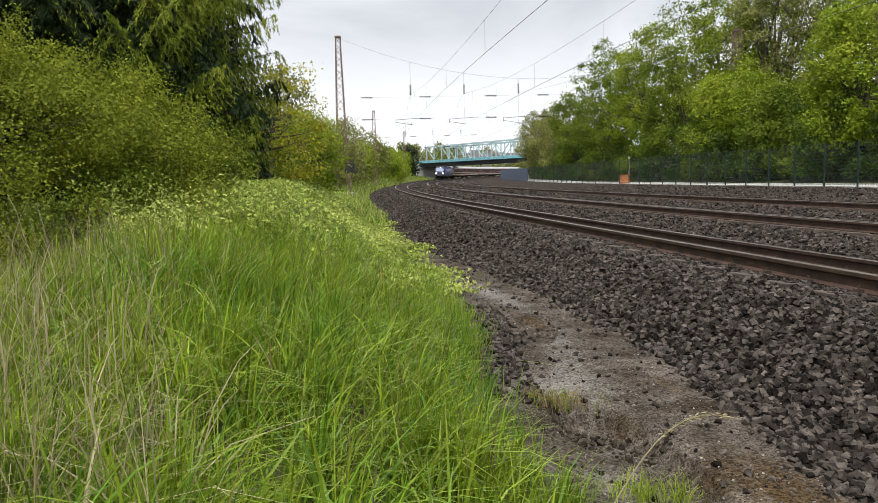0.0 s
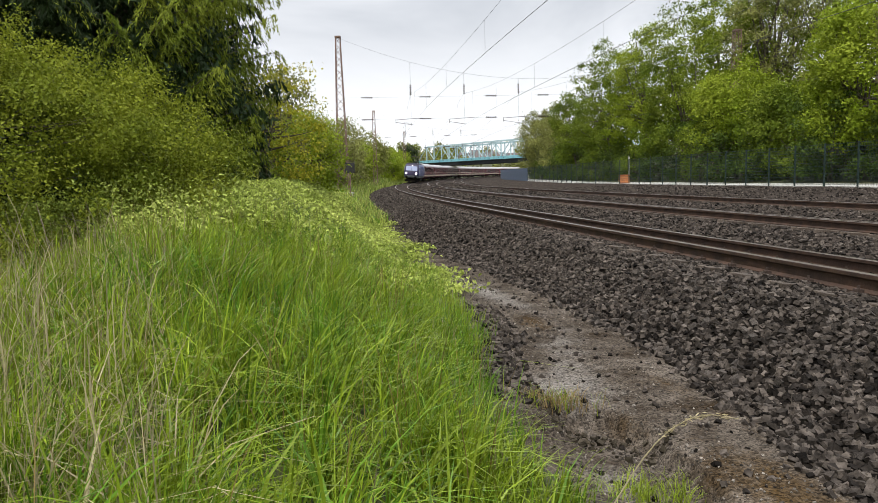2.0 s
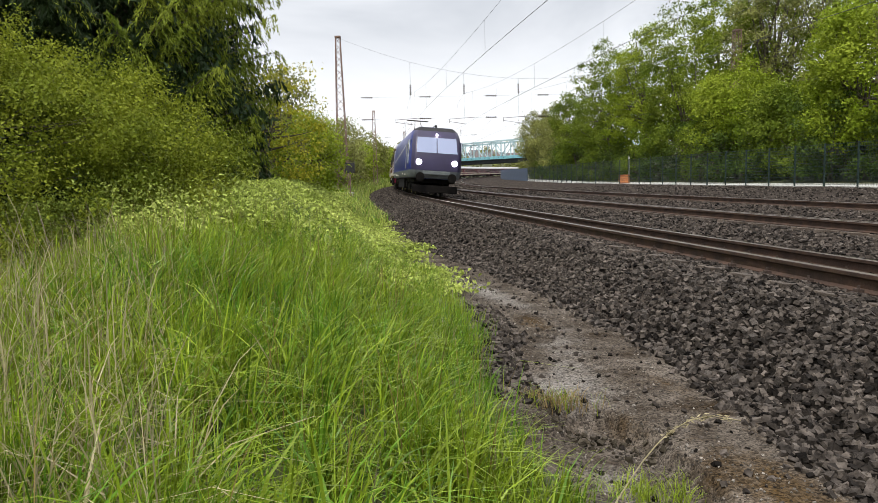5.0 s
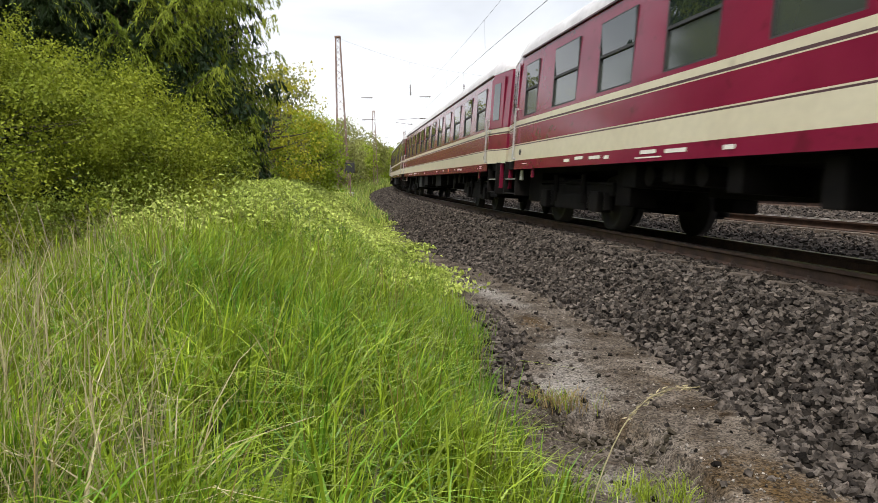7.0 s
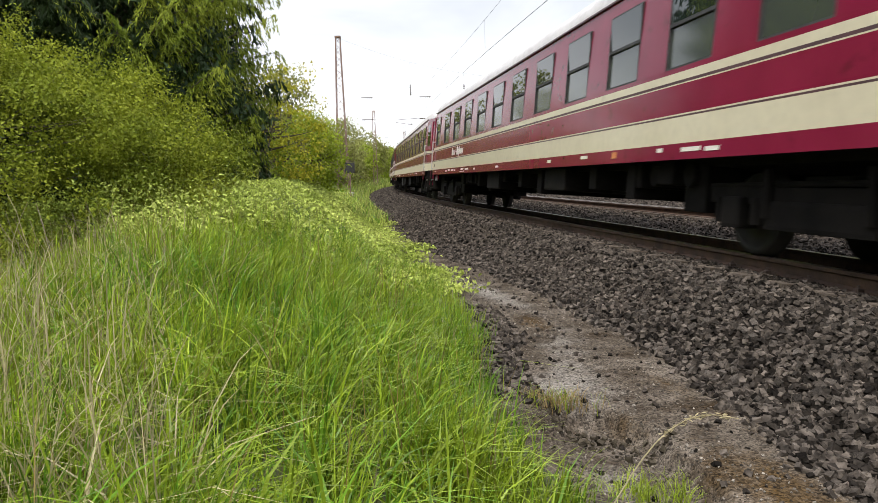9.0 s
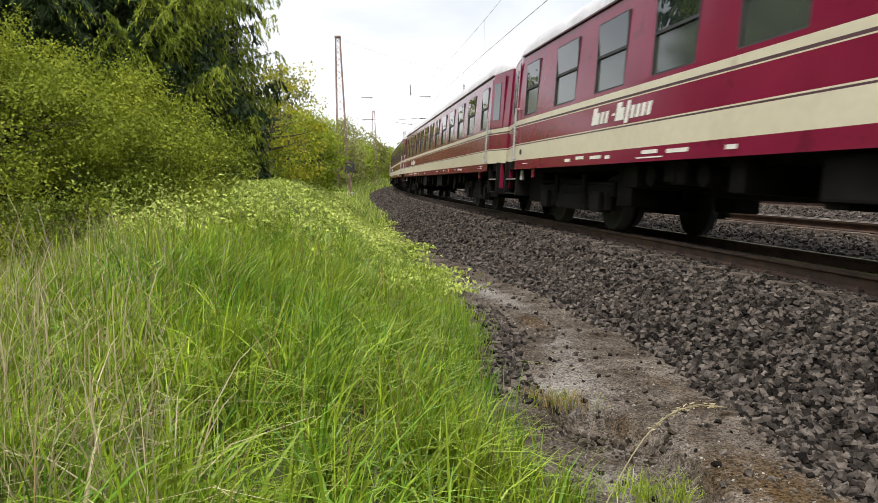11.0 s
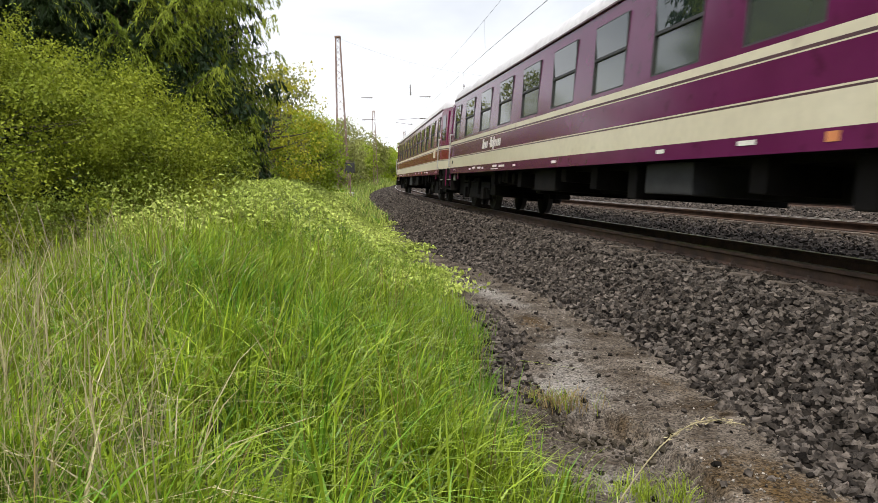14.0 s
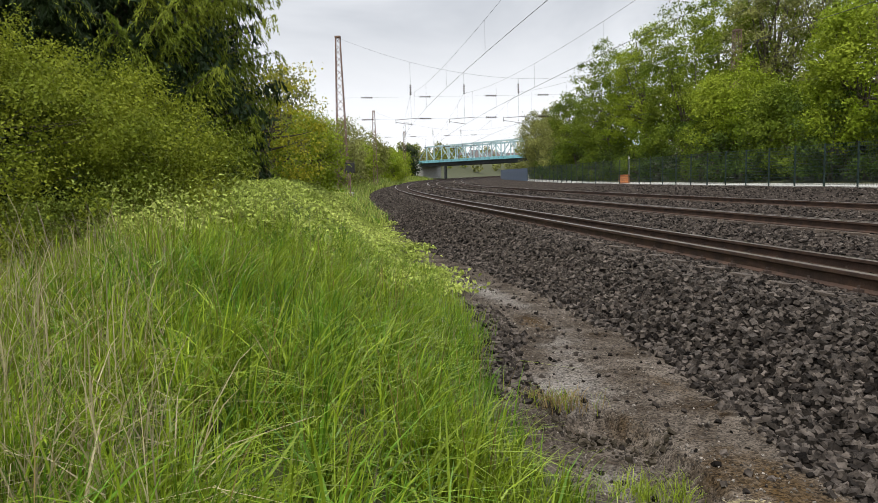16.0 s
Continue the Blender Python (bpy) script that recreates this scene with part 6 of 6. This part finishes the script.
    tagged(fast_mesh("brown_stems", v, f, M_STEM), "thin upright brownish flowering grass stems", "grass", kind="stuff")
    # thinner grass all round
    n = 18000
    s, u = rng.uniform(-9, 13, n), -3.9 - 9.5 * rng.random(n)
    q = at(s, u, height(s, u))
    far_enough = np.hypot(q[:, 0], q[:, 1]) > 1.15
    q, n = q[far_enough], int(far_enough.sum())
    v, f = blades(rng, q, rng.uniform(0.2, 0.45, n), rng.uniform(0.006, 0.014, n), rng.uniform(0, 6.3, n), rng.uniform(0.2, 1.1, n), 4)
    tagged(fast_mesh("bank_grass", v, f, [M_GRASS, M_GRASS_B], np.repeat((rng.random(n) < 0.4).astype(int), 3)), "green spring grass around the standpoint", "grass", kind="stuff")
    # dry stalks on the outer side
    n = 820
    y = 1.7 + 5.6 * rng.random(n) ** 1.25
    x = -y * (0.66 - 0.30 * rng.random(n) ** 1.5 + 0.04 * wavy(y, y, 0.25)) - 0.05
    s, u = su_of(x, y)
    v, f = blades(rng, at(s, u, height(s, u)), rng.uniform(0.30, 0.85, n), rng.uniform(0.003, 0.0085, n), rng.normal(0.0, 1.6, n), 0.05 + 1.3 * rng.random(n) ** 1.4, 5)
    tagged(fast_mesh("dry_stalks", v, f, M_STRAW), "pale dry straw stalks among the green grass", "grass", kind="stuff")
    # tufts that lean and sway in the train's wind
    tufts = []
    for i in range(14):
        ss, uu = 1.9 + 6.5 * (i / 14.0), -4.3 - 0.45 * (i % 4) - 0.3 * rng.random()
        n = 260
        q = rng.normal(size=(n, 3)) * np.array([0.13, 0.13, 0.0])
        v, f = blades(rng, q, rng.uniform(0.3, 0.55, n), rng.uniform(0.004, 0.009, n), rng.normal(-0.4, 1.0, n), rng.uniform(0.2, 0.9, n))
        ob = fast_mesh("grass_tuft", v, f, [M_GRASS, M_GRASS_B], np.repeat((rng.random(n) < 0.4).astype(int), 3))
        tagged(ob, "swaying tuft of long green grass", "grass", kind="stuff")
        ob.location = at(ss, uu, float(height(ss, uu)) - 0.01)
        tufts.append(ob)
    # dry tuft and mossy fringe on the path
    for (x, y), m, lab in (((0.72, 4.4), M_STEM, "dry brown grass tuft on the path edge"), ((1.08, 3.32), M_GRASS, "low yellow-green tuft on the path")):
        s, u = su_of(x, y)
        n = 420
        q = at(s, u, height(s, u)) + rng.normal(size=(n, 3)) * np.array([0.15, 0.09, 0])
        v, f = blades(rng, q, rng.uniform(0.05, 0.17, n), rng.uniform(0.003, 0.006, n), rng.uniform(0, 6.3, n), rng.uniform(0.3, 1.0, n))
        tagged(fast_mesh("grass_tuft", v, f, [m, M_GRASS], np.repeat((rng.random(n) < 0.25).astype(int), 3)), lab, "grass", kind="stuff")
    return tufts


sway_tufts = build_grass()


def build_debris():
    rng = np.random.default_rng(44)
    pile = tagged(empty("dead_branches", Matrix.Translation((-4.15, 7.3, float(ground_z(7.6, -7.8))))), "heap of dead brown branches in the hollow", "branches")
    for i in range(16):
        a, ln = rng.uniform(0, 6.3), rng.uniform(0.4, 1.1)
        k = np.linspace(0, 1, 6)
        p = np.stack([np.cos(a) * ln * k, np.sin(a) * ln * k * 0.5, 0.04 + 0.25 * np.sin(k * 2.2) * rng.random()], 1) + np.array([rng.normal() * 0.4, rng.normal() * 0.25, 0])
        p += rng.normal(size=p.shape) * 0.025
        tube("branch", p, 0.014 * (1 - 0.6 * k), M_TWIG, pile, sides=5)
    for i in range(22):
        x0, y0, ln, a = rng.normal() * 0.35, 0.25 + rng.normal() * 0.25, rng.uniform(0.6, 1.15), rng.uniform(0, 6.3)
        k = np.linspace(0, 1, 6)
        p = np.stack([x0 + 0.32 * ln * k ** 1.5 * math.cos(a), y0 + 0.2 * ln * k ** 1.5 * math.sin(a), ln * k], 1) + rng.normal(size=(6, 3)) * 0.012
        tube("dead_stem", p, 0.0075 * (1 - 0.6 * k), M_STRAW if i % 2 else M_TWIG, pile, sides=4)
    n = 60
    s, u = 7.2 + rng.normal(size=n) * 0.6, -8.0 + rng.normal(size=n) * 0.6
    scatter_stones("rubble", at(s, u, height(s, u)), rng.uniform(0.03, 0.10, n), M_STONE, rng, label="brown rubble stones in the hollow", category="rubble")


build_debris()


def build_brambles():
    rng = np.random.default_rng(23)
    n = 130000
    s, u = 8.6 + 40 * rng.random(n) ** 1.9, -2.4 - 11 * rng.random(n) ** 1.2
    lump = 0.5 + 0.5 * wavy(s, u, 0.55, 2.0)
    lift = (0.05 + 0.40 * smooth(-3.0, -5.2, u)) * (0.45 + 0.55 * lump) * (0.35 + 0.65 * rng.random(n) ** 0.6)
    ragged = -3.05 + 0.45 * wavy(s, u, 0.9, 4.0) + 0.2 * rng.normal(size=n)
    keep = (rng.random(n) < smooth(8.8, 11.2, s + 0.8 * wavy(s, u, 0.8, 6.0))) & (u < ragged)
    s, u, lift = s[keep], u[keep], lift[keep]
    p = at(s, u, height(s, u) + 0.02 + lift)
    ob = leaves_object("brambles", leaf_quads(p, rng.uniform(0.028, 0.062, len(p)) * (1 + 0.035 * np.maximum(s - 12, 0)), rng, up=0.7, long=1.5), M_BRAMBLE, None)
    tagged(ob, "pale green bramble thicket covering the bank", "brambles", kind="stuff")
    # rough grass on the verge towards the bridge
    n = 20000
    s, u = 24 + 190 * rng.random(n) ** 1.6, -2.7 - 16 * rng.random(n) ** 1.3
    size = 0.25 + 0.004 * s
    v, f = blades(rng, at(s, u, height(s, u)), size * rng.uniform(0.7, 1.5, n), 0.02 + 0.0007 * s, rng.uniform(0, 6.3, n), rng.uniform(0.2, 1.0, n), 3)
    ob = fast_mesh("verge_grass", v, f, [M_BRAMBLE, M_GRASS_B, M_TREE_C], np.repeat(rng.choice(3, n, p=(0.5, 0.25, 0.25)), 2))
    tagged(ob, "rough yellowish grass along the verge", "grass", kind="stuff")


build_brambles()


def build_stalk():
    rng = np.random.default_rng(2)
    ob = empty("bent_grass_stalk")
    k = np.linspace(0, 1, 14)
    pts = np.stack([0.40 * k + 0.16 * k ** 6, 0.05 * k, 0.68 * k - 0.15 * k ** 8], 1)
    tube("stem", pts, 0.0032 * (1 - 0.5 * k), M_STRAW, ob, sides=5)
    n = 70
    t = rng.uniform(0.72, 1.0, n)
    q = np.stack([np.interp(t, k, pts[:, j]) for j in range(3)], 1) + rng.normal(size=(n, 3)) * 0.005
    leaves_object("seed_head", leaf_quads(q, 0.0045, rng, long=4.5, droop=np.array([1.0, 0, 0.3])), M_STRAW, ob)
    return tagged(ob, "single pale bent seed stalk leaning over the path", "grass stalk")


stalk = build_stalk()


# ---- what moves ----
def motions():
    times = [i * 0.25 for i in range(65)]
    walk(loco, [(t, vehicle_pose(gap_s(t) - 9.75, 4.75)) for t in times])
    for i, coach in enumerate(coaches):
        walk(coach, [(t, vehicle_pose(gap_s(t) + PITCH * (i + 0.5), 9.5)) for t in times])
    base = Vector((0.36, 2.0, -0.36))
    lean = ((0.0, 0), (1.5, 0), (4.2, 1), (6.3, -6), (7.0, -12), (8.0, 10), (9.0, 0), (11.0, -4), (12.0, 2), (12.6, 7), (13.2, -5), (14.0, 2), (14.5, -17), (15.2, 5), (16.0, 30))
    walk(stalk, [(t, Matrix.Translation(base) @ pose(0, 0, 0, 0, a, 0)) for t, a in lean])
    for i, ob in enumerate(sway_tufts):
        place = Matrix.Translation(ob.location)
        rows = []
        for k in range(33):
            t = k * 0.5
            gust = 2.0 + 9.0 * max(0.0, min(1.0, (t - 4.5) / 2.0))
            rows.append((t, place @ pose(0, 0, 0, gust * 0.5 * math.sin(2.1 * t + i), gust * (0.4 + 0.6 * math.sin(1.7 * t + 0.8 * i)), 0)))
        walk(ob, rows)


motions()
